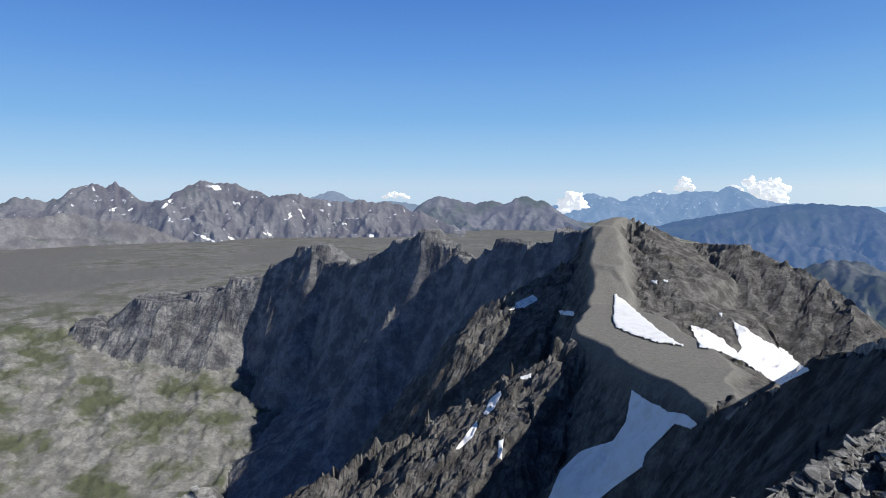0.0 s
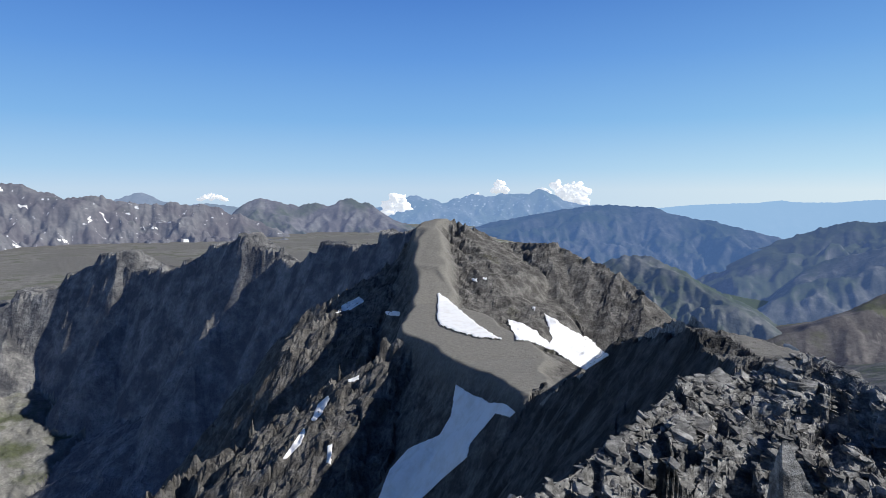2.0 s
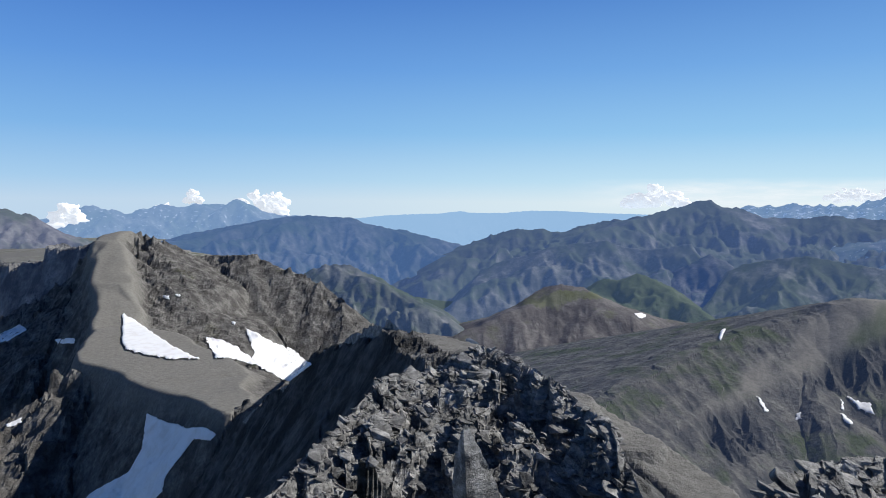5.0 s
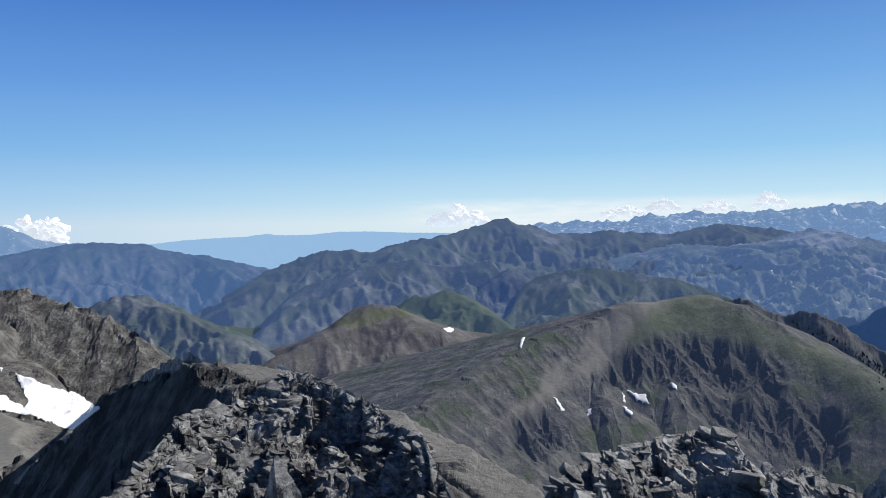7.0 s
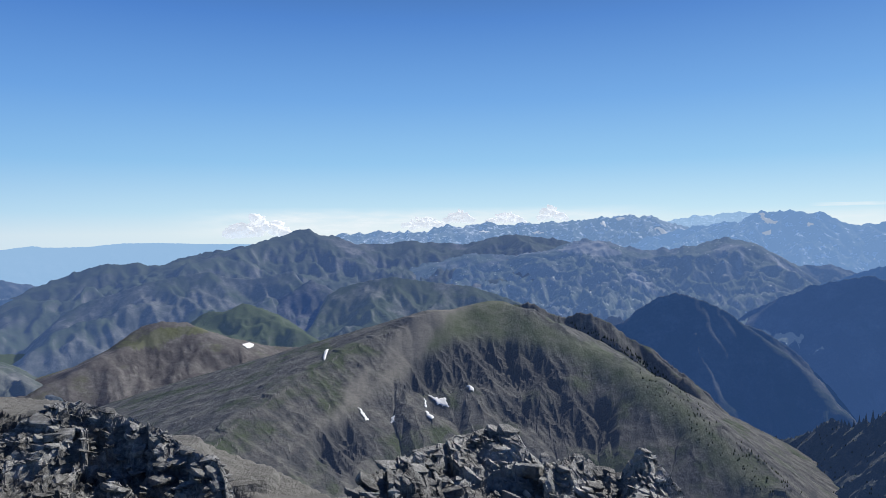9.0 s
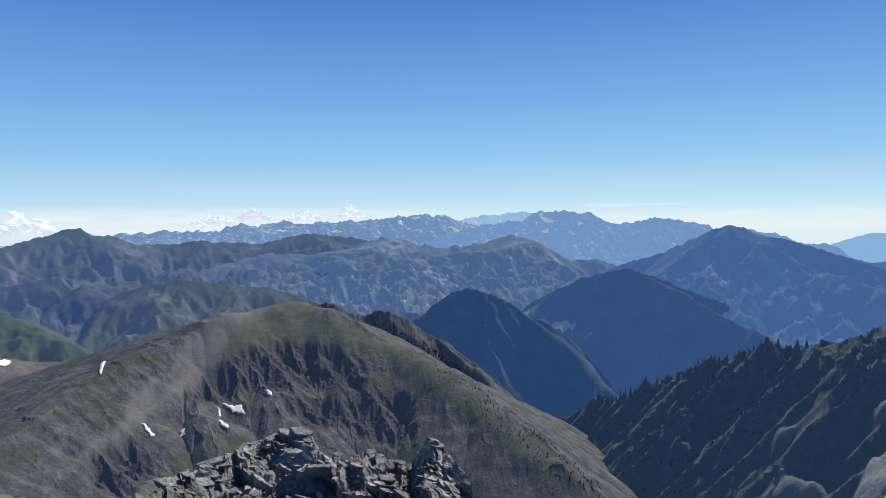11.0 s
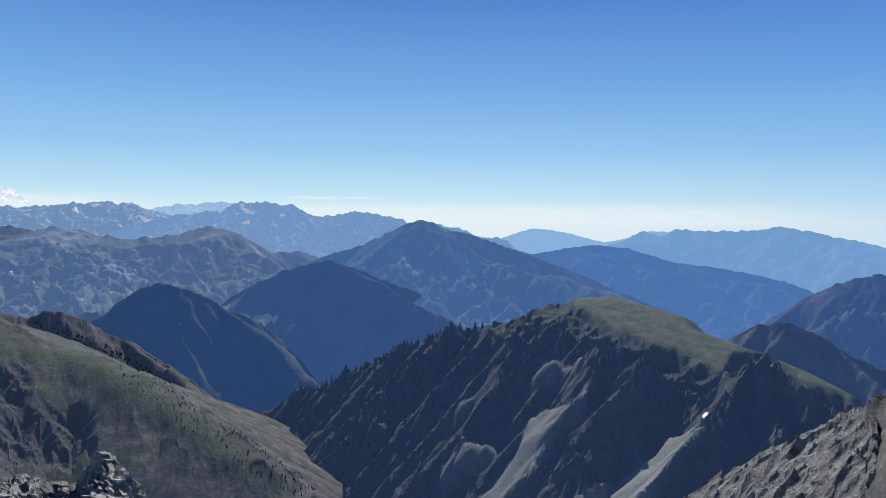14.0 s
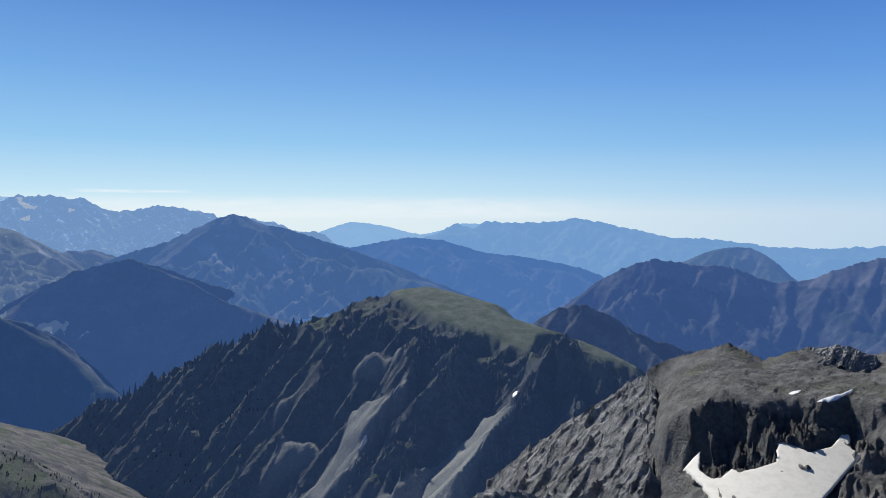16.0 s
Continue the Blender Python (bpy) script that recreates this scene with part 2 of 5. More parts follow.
def branching(crest, X, Y, warp, depth, steep, spacing, seed):
    """Heights of a ridge that sends spurs down towards the viewer, with side valleys between them."""
    rnd = random.Random(seed)
    line = [(*spot(a, e, d), 0) for a, e, d in crest]
    U, V = X + warp, Y - 0.7 * warp
    best = poly(U, V, line, 1.1 * steep, 1.35 * steep)
    gone, after = 0.0, spacing * rnd.uniform(0.2, 0.7)
    for (x0, y0, z0, _), (x1, y1, z1, _) in zip(line[1:-1], line[2:-1]):
        piece = math.hypot(x1 - x0, y1 - y0)
        while after < gone + piece:
            k = (after - gone) / piece
            p = Vector((x0 + k * (x1 - x0), y0 + k * (y1 - y0), z0 + k * (z1 - z0)))
            c = -Vector((p.x, p.y, 0)).normalized()
            side = Vector((c.y, -c.x, 0))
            lean, far = rnd.uniform(-1.7, 1.7), depth / (0.8 * steep) * rnd.uniform(0.7, 1.2)
            pts = [(*p, 0)]
            for q in (0.25, 0.5, 0.75, 1.0):
                at = p + (c + side * (lean + rnd.uniform(-0.25, 0.25))) * far * q
                pts.append((at.x, at.y, p.z - 0.8 * steep * far * q * rnd.uniform(0.85, 1.15) - 0.02 * depth, 0))
            best = np.maximum(best, poly(U, V, pts, 1.3 * steep, 1.3 * steep))
            after += spacing * rnd.uniform(0.6, 1.4)
        gone += piece
    return best


def mountain(name, crest, material, label, depth, steep=0.75, spur=120.0, cut=0.5, jag=4.0, step=0.11, rows=72, seed=1, profile=None, category="mountain", kind="", zones=None, rugged=0.02, lean=0.9, reach=2.0, blocky=0.0, taper=True, nearest=200, parts=None, rest="", calm_down=5.0, spurs=0.0, swell=0.0, wander=0.3):
    """A mountain by its crest line: a crest with spurs and gullies falling to its foot in front, and a short back."""
    crest = list(crest)
    if taper:
        (a, e, d), (b, f, _) = crest[:2]
        crest.insert(0, (a - 9, e - 9 * max(0.7, min(1.4, (f - e) / (b - a))), d))
        (b, f, _), (a, e, d) = crest[-2:]
        crest.append((a + 9, e - 9 * max(0.7, min(1.4, (f - e) / (a - b))), d))
    crest = np.array(crest)
    az = np.arange(crest[0, 0], crest[-1, 0], step)
    if isinstance(nearest, list):
        nearest = np.interp(az, *zip(*nearest))[:, None]
    rc = np.interp(az, crest[:, 0], crest[:, 2])
    soft = np.hanning(2 * int(4 / step) + 1)
    rc = np.convolve(np.pad(rc, len(soft) // 2, mode="edge"), soft / soft.sum(), "valid")
    zc = rc * np.tan(np.radians(np.interp(az, crest[:, 0], crest[:, 1])))
    arc = np.concatenate([[0], np.cumsum(np.radians(step) * rc[:-1])])
    teeth = 1.2 * jag * fbm(arc / (jag * 4.5), arc * 0 + 0.5, 5, seed + 3, 0.62)
    run = depth / steep
    v = np.linspace(0, 1, rows)
    front = min(run * reach, float(rc.max() - np.min(nearest))) * v ** 1.35
    back = -run * 0.7 * v[1:rows // 6] ** 1.3
    t = np.concatenate([back[::-1], front])[None, :]
    A = np.radians(az)[:, None]
    wave = (spurs == 0) * spur * 0.8 * fbm(arc / (2.5 * spur), arc * 0 + 3.7, 2, seed)[:, None]
    R = np.maximum(rc[:, None] + wave - t, 20)
    zc = zc + wave[:, 0] * zc / rc
    tf = np.maximum(t, 0)
    # Notches and teeth of the crest die out down the slope.
    wide = np.hanning(2 * int(calm_down / step) + 1)
    even = np.convolve(np.pad(zc, len(wide) // 2, mode="edge"), wide / wide.sum(), "valid")
    first = steep if profile is None else max(0.4, profile[2][1] / profile[2][0])
    length = min(50, 0.12 * depth) + 2.5 * np.convolve(np.pad(np.maximum(even - zc, 0), len(wide) // 2, mode="edge"), wide / wide.sum(), "valid") / first
    line = even[:, None] + (zc - even)[:, None] * np.exp(-tf / length[:, None])
    U = arc[:, None] + 0 * t
    U = U + lean * spur * np.tanh(t / (1.5 * spur)) * np.clip(2.2 * fbm(arc / (9 * spur), arc * 0 + 8.1, 2, seed + 31), -1, 1)[:, None]
    X, Y = R * np.sin(A), R * np.cos(A)
    warp = 0.4 * spur * fbm(U / spur, t / spur + 0 * U, 4, seed + 11)
    if profile is None:
        fall = depth * np.tanh(steep * tf / depth) + 0 * U
    else:
        pt, pd = zip(*profile)
        fall = np.interp(np.maximum(tf + np.minimum(1, tf / 30) * wander * warp, 0), pt, pd)
    drop = fall + np.maximum(-t, 0) * steep * 0.8
    rib = spur
    if spurs > 0:
        top = (rc * np.tan(np.radians(np.interp(az, crest[:, 0], crest[:, 1]))))[:, None] * R / rc[:, None]
        line = branching(crest, X, Y, warp * np.minimum(1, tf / (2 * spur)), depth, steep, spurs, seed)
        line = np.minimum(line + swell * (1 - np.exp(-tf / (5 * swell + 1))), top - 0.05 * tf) - 0.5 * steep * np.maximum(-t, 0)
        line = line + 0.16 * depth * np.minimum(1, tf / (0.5 * depth)) * (ridged((X + warp) / (1.6 * spurs), (Y - warp) / (1.6 * spurs), 3, seed + 21, 0.5) - 0.75)
        line = np.minimum(line, top - 0.03 * tf)
        drop = np.maximum(top - line, 0)
        Z, rib = line, 0.5 * spurs
    else:
        Z = line - drop
    bite = np.minimum(1, drop / (0.1 * depth + 0.3 * rib))
    for _ in range(3):
        p = np.pad(Z, 1, mode="edge")
        Z = np.where(tf > 0.02 * depth, 0.4 * Z + 0.15 * (p[:-2, 1:-1] + p[2:, 1:-1] + p[1:-1, :-2] + p[1:-1, 2:]), Z)
    fine = max(1, min(5, int(math.log2(rib / (2.5 * max(front[-1] / rows, 1)))) + 1))
    Z = Z + erode(X, Y, Z, rib, 0.36 * cut * rib, fine, seed + 5, bite)
    Z = Z + teeth[:, None] * np.exp(-np.abs(t) / (4 * jag))
    Z = Z + 0.5 * rugged * depth * np.minimum(1, drop / (0.06 * depth)) * (ridged((X + 0.3 * warp) / (0.25 * spur), (Y + 0.3 * warp) / (0.25 * spur), 4, seed + 8, 0.6) - 0.6)
    E = np.degrees(np.arctan2(Z, R))
    layers = {key: zone(az[:, None] + 0 * R, E, outlines, seed=seed) for key, outlines in (zones or {}).items()}
    if blocky > 0:
        calm = 1 - 0.9 * np.maximum(layers.get("scree", 0), layers.get("turf", 0))
        if "crag" in layers:
            calm = calm * (0.2 + 0.8 * layers["crag"])
        level = gentle(X, Y, Z)
        for size in (22.0, 9.0):
            Z = Z + level * calm * blocky * size * np.minimum(1, drop / 15) * cells((X + 0.3 * warp) / size, (Y + Z * 0.5) / size, seed)
    X, Y = R * np.sin(A), R * np.cos(A)
    SURFACES[name] = (az, R[:, ::-1], Z[:, ::-1])
    if parts:
        ob = in_parts(name, X, Y, Z, material, layers, parts, rest, (R > nearest)[:-1, 1:])
    else:
        ob = sheet(name, X, Y, Z, material, keep=(R > nearest)[:-1, 1:], layers=layers)
    return tagged(ob, label, category, kind=kind)


def drape(name, surface, outline, thick, material, label, category="snow", group="", grain=0.045, rough=0.12, ease=4, even=False):
    """A bank lying on a slope within an outline of directions, placed to fit the camera's view: thick in the middle,
    thin at its rim.
    """
    az, R, Z = SURFACES[surface]
    o = np.array(outline)
    a = np.arange(o[:, 0].min() - 3 * grain, o[:, 0].max() + 3 * grain, grain)
    e = np.arange(o[:, 1].min() - 3 * grain, o[:, 1].max() + 3 * grain, grain)
    A, E = np.meshgrid(a, e, indexing="ij")
    rr, zz = np.zeros_like(A), np.zeros_like(A)
    for i, bearing in enumerate(a):
        k = min(max(int(np.searchsorted(az, bearing)), 1), len(az) - 1)
        f = (bearing - az[k - 1]) / (az[k] - az[k - 1])
        r = R[k - 1] * (1 - f) + R[k] * f
        z = Z[k - 1] * (1 - f) + Z[k] * f
        far = r > 60 if surface == "home" else r > 0
        rise = np.maximum.accumulate(np.where(far, np.degrees(np.arctan2(z, r)), -90))
        j = np.clip(np.searchsorted(rise, e), 1, len(r) - 1)
        w = np.clip((e - rise[j - 1]) / np.maximum(rise[j] - rise[j - 1], 1e-6), 0, 1)
        rr[i], zz[i] = r[j - 1] * (1 - w) + r[j] * w, z[j - 1] * (1 - w) + z[j] * w
    wob = rough * fbm(A * 3, E * 3, 3, 4)
    mask = inside(A + wob, E + wob, outline)
    keep = mask[:-1, :-1] & mask[1:, :-1] & mask[:-1, 1:] & mask[1:, 1:]
    deep = mask.astype(float)
    for _ in range(6):
        p = np.pad(deep, 1)
        deep = mask * (p[1:-1, 1:-1] + p[:-2, 1:-1] + p[2:, 1:-1] + p[1:-1, :-2] + p[1:-1, 2:]) / 5
    if even and mask.any():
        # A wide field is one gently bowed sheet, fitted along the camera's directions.
        ca, te = A - A[mask].mean(), np.tan(np.radians(E))
        ce = te - te[mask].mean()
        terms = np.stack([ca * 0 + 1, ca, ce, ca * ca], -1)
        near = 1 / np.maximum(rr, 1)
        fit = np.linalg.lstsq(terms[mask], near[mask], rcond=None)[0]
        flat = terms @ fit
        flat = flat + np.percentile((near - flat)[mask], 80)
        rr, zz = 1 / flat, te / flat
    for _ in range(ease):
        for grid in (rr, zz):
            p = np.pad(grid, 1, mode="edge")
            grid[:] = 0.4 * grid + 0.15 * (p[:-2, 1:-1] + p[2:, 1:-1] + p[1:-1, :-2] + p[1:-1, 2:])
    jump = np.abs(np.diff(rr, axis=1))[:-1] > 0.14 * rr[:-1, :-1]
    keep &= ~jump
    if keep.sum() < 3:
        return None
    zz = zz + thick * (0.5 + deep)
    # The bank is an open sheet laid over the slope.
    ob = sheet(name, rr * np.sin(np.radians(A)), rr * np.cos(np.radians(A)), zz, material, keep=keep)
    return tagged(ob, label, category, group)

# ---- crest lines: bearing, angle from eye level, distance ----
LEFT_RANGE = [(-35.67, -0.69, 2500), (-33.7, -0.92, 2500), (-32.66, -0.52, 2500), (-31.61, -0.61, 2500), (-30.72, -0.66, 2500), (-29.81, -0.54, 2500), (-28.86, 0.09, 2500), (-27.7, 0.52, 2500), (-26.95, 0.18, 2500), (-26.16, 0.44, 2500), (-25.4, -0.17, 2500), (-24.62, -0.79, 2500), (-23.83, -1.11, 2500), (-22.37, -0.67, 2500), (-21.59, -0.18, 2500), (-20.86, 0.31, 2500), (-20.21, 0.5, 2500), (-18.48, 0.59, 2500), (-17.39, 0.18, 2500), (-16.29, -0.29, 2500), (-14.49, -0.71, 2500), (-12.87, -0.48, 2500), (-11.02, -0.87, 2500), (-8.89, -0.98, 2500), (-6.98, -1.22, 2500), (-4.57, -1.38, 2500), (-2.87, -1.77, 2500), (-0.19, -2.85, 2500), (3.23, -4.31, 2500)]
TERRACE = [(-36.39, -2.25, 2120), (-33.77, -2.17, 2120), (-32.74, -2.03, 2120), (-31.7, -2.31, 2120), (-29.87, -1.85, 2120), (-28.77, -2.04, 2120), (-27.64, -2.41, 2120), (-25.3, -2.68, 2120), (-23.7, -3.12, 2120), (-22.48, -3.87, 2120), (-20.81, -4.38, 2120)]
FAR_CONE = [(-11.49, -0.97, 4300), (-10.54, -0.54, 4300), (-9.35, -0.21, 4300), (-8.65, -0.5, 4300), (-7.94, -0.93, 4300), (-6.5, -1.27, 4300), (-4.08, -1.18, 4300), (-2.14, -1.48, 4300), (0.78, -1.68, 4300)]
SAW_RANGE = [(-4.58, -3.08, 3000), (-2.88, -2.26, 3000), (-1.9, -1.48, 3000), (-1.16, -1, 3000), (0.01, -0.66, 3000), (0.78, -1, 3000), (1.52, -1.29, 3000), (3.71, -1.24, 3000), (5.88, -1.29, 3000), (6.6, -0.85, 3000), (7.32, -0.76, 3000), (8.04, -1.05, 3000), (8.76, -1.14, 3000), (9.72, -1.86, 3000), (10.91, -2.57, 3000), (12.8, -3.27, 3000)]
CLOUD_RANGE = [(0.78, -1.49, 4300), (3.71, -1.58, 4300), (6.61, -1.48, 4300), (9.72, -1.47, 4300), (10.89, -0.99, 4300), (12.28, -0.66, 4300), (13.21, -0.61, 4300), (13.91, -0.89, 4300), (15.06, -1.12, 4300), (16.4, -0.7, 4300), (17.73, -0.51, 4300), (19.05, -0.64, 4300), (20.12, -0.41, 4300), (21.61, -0.41, 4300), (22.45, -0.32, 4300), (23.26, 0.04, 4300), (24.09, -0.27, 4300), (25.32, -0.93, 4300), (26.51, -1.14, 4300), (27.68, -1.26, 4300), (29.57, -1.49, 4300), (32.11, -1.87, 4300)]
BLUE_MOUNTAIN = [(15.96, -3.76, 3300), (19.62, -2.72, 3300), (22.17, -2.29, 3300), (25.24, -1.7, 3300), (27.05, -1.42, 3300), (28.88, -1.27, 3300), (30.74, -1.36, 3300), (32.62, -1.41, 3300), (33.57, -1.79, 3300), (34.53, -2.07, 3300), (35.97, -2.36, 3300), (37.42, -2.55, 3300), (38.88, -2.94, 3300), (40.35, -3.27, 3300), (42.21, -3.7, 3300), (44.77, -4.95, 3300)]
FAR_PLATEAU = [(28.87, -1.7, 4700), (31.67, -1.6, 4700), (33.09, -1.5, 4700), (35.49, -1.25, 4700), (38.39, -1.09, 4700), (40.33, -1.03, 4700), (42.04, -0.82, 4700), (43.26, -0.96, 4700), (45.7, -0.94, 4700), (48.12, -0.72, 4700), (51.01, -0.74, 4700), (53.85, -0.86, 4700), (57.09, -0.92, 4700), (60.25, -1.06, 4700)]
DARK_HILL = [(27.44, -6.79, 1700), (29.3, -5.88, 1700), (30.71, -5.43, 1700), (32.13, -5.44, 1700), (32.84, -5.64, 1700), (33.55, -6.03, 1700), (34.76, -6.43, 1700), (35.97, -7.17, 1700), (37.92, -8.14, 1700), (40.37, -9.12, 1700)]
BIG_MOUNTAIN = [(32.81, -8.9, 3059), (35.93, -7.13, 3068), (38.75, -5.69, 3078), (41.9, -3.95, 3087), (44.66, -2.93, 3096), (47, -2.26, 3104), (48.89, -2.25, 3114), (49.85, -2.41, 3123), (50.8, -2.57, 3132), (52.26, -2, 3141), (54.21, -1.54, 3151), (56.16, -1.32, 3160), (59.09, -0.61, 3169), (60.07, -0.38, 3179), (61.3, 0.1, 3188), (62.51, 0.28, 3196), (63.48, -0.31, 3205), (64.93, -0.32, 3215), (66.37, -1.01, 3224), (68.75, -1.02, 3233), (71.09, -0.85, 3243), (73.39, -1.05, 3252), (75.65, -1.2, 3261), (77.84, -0.74, 3270), (78.7, -0.43, 3280), (80.4, -0.3, 3288), (82.06, -0.63, 3297), (83.68, -0.77, 3306), (86.03, -1.34, 3316), (89.02, -1.84, 3325)]
SNOWY_RANGE = [(61.53, -0.83, 4000), (64.32, -0.36, 4000), (67.16, -0.27, 4000), (69.55, -0.22, 4000), (71.98, 0.02, 4000), (73.19, 0.26, 4000), (74.41, 0.5, 4000), (75.63, 0.31, 4000), (76.86, 0.8, 4000), (77.83, 0.7, 4000), (79.3, 0.5, 4000), (81.72, 0.59, 4000), (84.13, 0.83, 4000), (86.51, 1.06, 4000), (87.92, 0.96, 4000), (89.77, 1.19, 4000), (90.69, 1.14, 4000), (91.6, 0.94, 4000), (92.96, 0.33, 4000), (94.74, -0.37, 4000), (97.33, -1.28, 4000)]
PALE_RANGE = [(89.32, 0.1, 4700), (91.15, 0.33, 4700), (92.96, 0.66, 4700), (94.73, 1.11, 4700), (96.25, 1.05, 4700), (97.74, 1.22, 4700), (99.4, 1.07, 4700), (101.03, 0.79, 4700), (103.01, 0.43, 4700)]
EAST_RANGE = [(89.7, -1.15, 3600), (92.63, -0.3, 3600), (94.59, 0.27, 3600), (96.55, 0.54, 3600), (98.01, 0.72, 3600), (98.73, 1.11, 3600), (99.46, 1.34, 3600), (100.67, 1.28, 3600), (101.87, 1.36, 3600), (103.06, 1.11, 3600), (104.24, 0.76, 3600), (105.42, 0.36, 3600), (106.58, 0.25, 3600), (108.2, 0.38, 3600), (109.79, 0.5, 3600), (111.13, 0.21, 3600), (112.46, -0.13, 3600), (115.05, -0.47, 3600), (117.55, -0.53, 3600), (119.57, -1.28, 3600), (122.29, -2.14, 3600)]
MID_MASSIF = [(71.31, -3.17, 3000), (73.88, -2.56, 3000), (76.53, -1.93, 3000), (80.16, -2.23, 3000), (82.97, -1.65, 3000), (84.88, -1.1, 3000), (86.08, -0.73, 3000), (87.76, -1.13, 3000), (89.21, -1.54, 3000), (91.64, -1.66, 3000), (94.58, -1.44, 3000), (96.05, -0.96, 3000), (97.27, -0.73, 3000), (98.48, -0.98, 3000), (99.69, -1.48, 3000), (100.89, -2.21, 3000), (101.85, -2.94, 3000), (104.24, -2.8, 3000), (106.58, -3.65, 3000), (108.89, -4.58, 3000)]
CONE_MOUNTAIN = [(102.9, -4.51, 2600), (105.71, -3.57, 2600), (107.61, -2.85, 2600), (110.01, -2.12, 2600), (111.22, -1.53, 2600), (112.43, -0.88, 2600), (113.4, -0.44, 2600), (114.61, -0.04, 2600), (115.59, -0.32, 2600), (116.82, -0.85, 2600), (119.75, -1.55, 2600), (121.71, -2.31, 2600), (123.65, -2.96, 2600), (127.02, -4.11, 2600), (130.79, -5.67, 2600), (133.99, -6.95, 2600), (138.39, -8.53, 2600)]
DARK_WEDGE = [(82.85, -9.67, 1900), (86.69, -8.85, 1900), (89.14, -7.71, 1900), (91.11, -6.04, 1900), (92.34, -5.47, 1900), (93.32, -5.19, 1900), (94.55, -5.49, 1900), (96.01, -6.09, 1900), (98.45, -7.54, 1900), (100.15, -8.26, 1900), (101.83, -9.44, 1900), (104.22, -11.75, 1900), (106.12, -13.99, 1900)]
WEDGE_TWO = [(96.59, -8.08, 2150), (99.25, -6.32, 2150), (101.06, -5.33, 2150), (102.9, -4.51, 2150), (104.77, -4.04, 2150), (106.66, -3.57, 2150), (108.09, -3.96, 2150), (109.53, -4.54, 2150), (113.43, -6, 2150), (115.4, -6.96, 2150), (116.88, -7.68, 2150), (119.84, -9.33, 2150), (122.31, -11.19, 2150)]
SHOULDER_RANGE = [(118.29, -1.81, 3100), (120.73, -2.03, 3100), (124.13, -2.96, 3100), (125.57, -2.74, 3100), (126.99, -2.43, 3100), (129.33, -2.1, 3100), (132.09, -2.33, 3100), (133.9, -2.86, 3100), (135.68, -3.41, 3100), (139.11, -3.75, 3100), (142.39, -4.29, 3100), (143.97, -4.65, 3100), (145.51, -5.21, 3100), (147.38, -6.14, 3100), (149.55, -7.2, 3100)]
DOME_FAR = [(118.3, -2.54, 4400), (121.22, -1.78, 4400), (122.66, -1.23, 4400), (124.1, -0.78, 4400), (125.54, -0.86, 4400), (126.97, -1.08, 4400), (128.38, -1.45, 4400), (130.25, -1.89, 4400), (132.07, -1.49, 4400), (133.86, -0.9, 4400), (136.06, -0.96, 4400)]
TWIN_RANGE = [(128.06, -2.58, 3900), (130.02, -2.29, 3900), (131.48, -1.85, 3900), (132.46, -1.31, 3900), (133.43, -0.87, 3900), (134.66, -1.35, 3900), (135.87, -0.72, 3900), (136.84, -0.76, 3900), (140.22, -0.85, 3900), (141.89, -0.7, 3900), (143.53, -0.41, 3900), (144.94, -0.69, 3900), (146.79, -1.06, 3900), (148.61, -1.38, 3900), (150.84, -1.96, 3900), (153.86, -2.05, 3900), (156.76, -2.41, 3900), (159.92, -2.68, 3900), (162.9, -2.65, 3900), (165.97, -2.35, 3900), (168.66, -2.43, 3900)]
CLIFF_MOUNTAIN = [(139.33, -10.27, 2400), (142.67, -7.8, 2394), (145.01, -6.07, 2389), (147.3, -4.6, 2383), (148.65, -4.09, 2378), (149.77, -3.84, 2372), (151.32, -3.94, 2367), (153.05, -4.21, 2361), (154.53, -4.17, 2356), (155.99, -4.35, 2350), (157.43, -4.96, 2344), (158.83, -5.33, 2339), (160.37, -5.13, 2333), (161.49, -4.9, 2328), (162.59, -4.3, 2322), (164.01, -3.82, 2317), (166, -3.12, 2311), (168.35, -2.64, 2306), (170.82, -2.74, 2300)]
MOUND = [(150.89, -4.5, 2900), (152.61, -3.77, 2900), (153.88, -3.14, 2900), (155.13, -2.8, 2900), (156.16, -2.69, 2900), (157.17, -2.75, 2900), (158.18, -3.26, 2900), (159.18, -4.01, 2900), (159.98, -4.85, 2900), (161.14, -5.65, 2900)]
DARK_KNOB = [(137.88, -10.78, 1700), (140.05, -9.3, 1700), (141.25, -8.55, 1700), (142.2, -8.05, 1700), (143.15, -7.79, 1700), (144.09, -7.76, 1700), (145.27, -8.1, 1700), (146.44, -8.63, 1700), (148.06, -9.49, 1700), (149.66, -10.33, 1700), (153.2, -11.23, 1700), (156.17, -12.09, 1700)]
LOW_GREEN = [(35.12, -8.68, 2050), (36.38, -8.24, 2050), (38.08, -8.21, 2050), (40.69, -8.6, 2050), (42.94, -8.49, 2050), (44.3, -8.93, 2050), (47.08, -9.86, 2050), (49.92, -11.15, 2050)]
GREEN_STRIP = [(35.89, -10.95, 1900), (38.03, -10.33, 1900), (40.66, -10.02, 1900), (43.37, -9.67, 1900), (46.15, -9.25, 1900), (48.04, -9.24, 1900), (49.93, -9.97, 1900), (52.33, -11, 1900), (54.76, -12.02, 1900)]
GREEN_HILL = [(49.93, -10.45, 1900), (51.4, -8.83, 1900), (52.87, -7.18, 1900), (54.34, -6.34, 1900), (55.56, -6.46, 1900), (57.04, -5.8, 1900), (58.26, -6.2, 1900), (59.73, -6.8, 1900), (61.68, -8.02, 1900), (63.63, -9.22, 1900), (65.57, -10.16, 1900), (67.5, -11.32, 1900)]
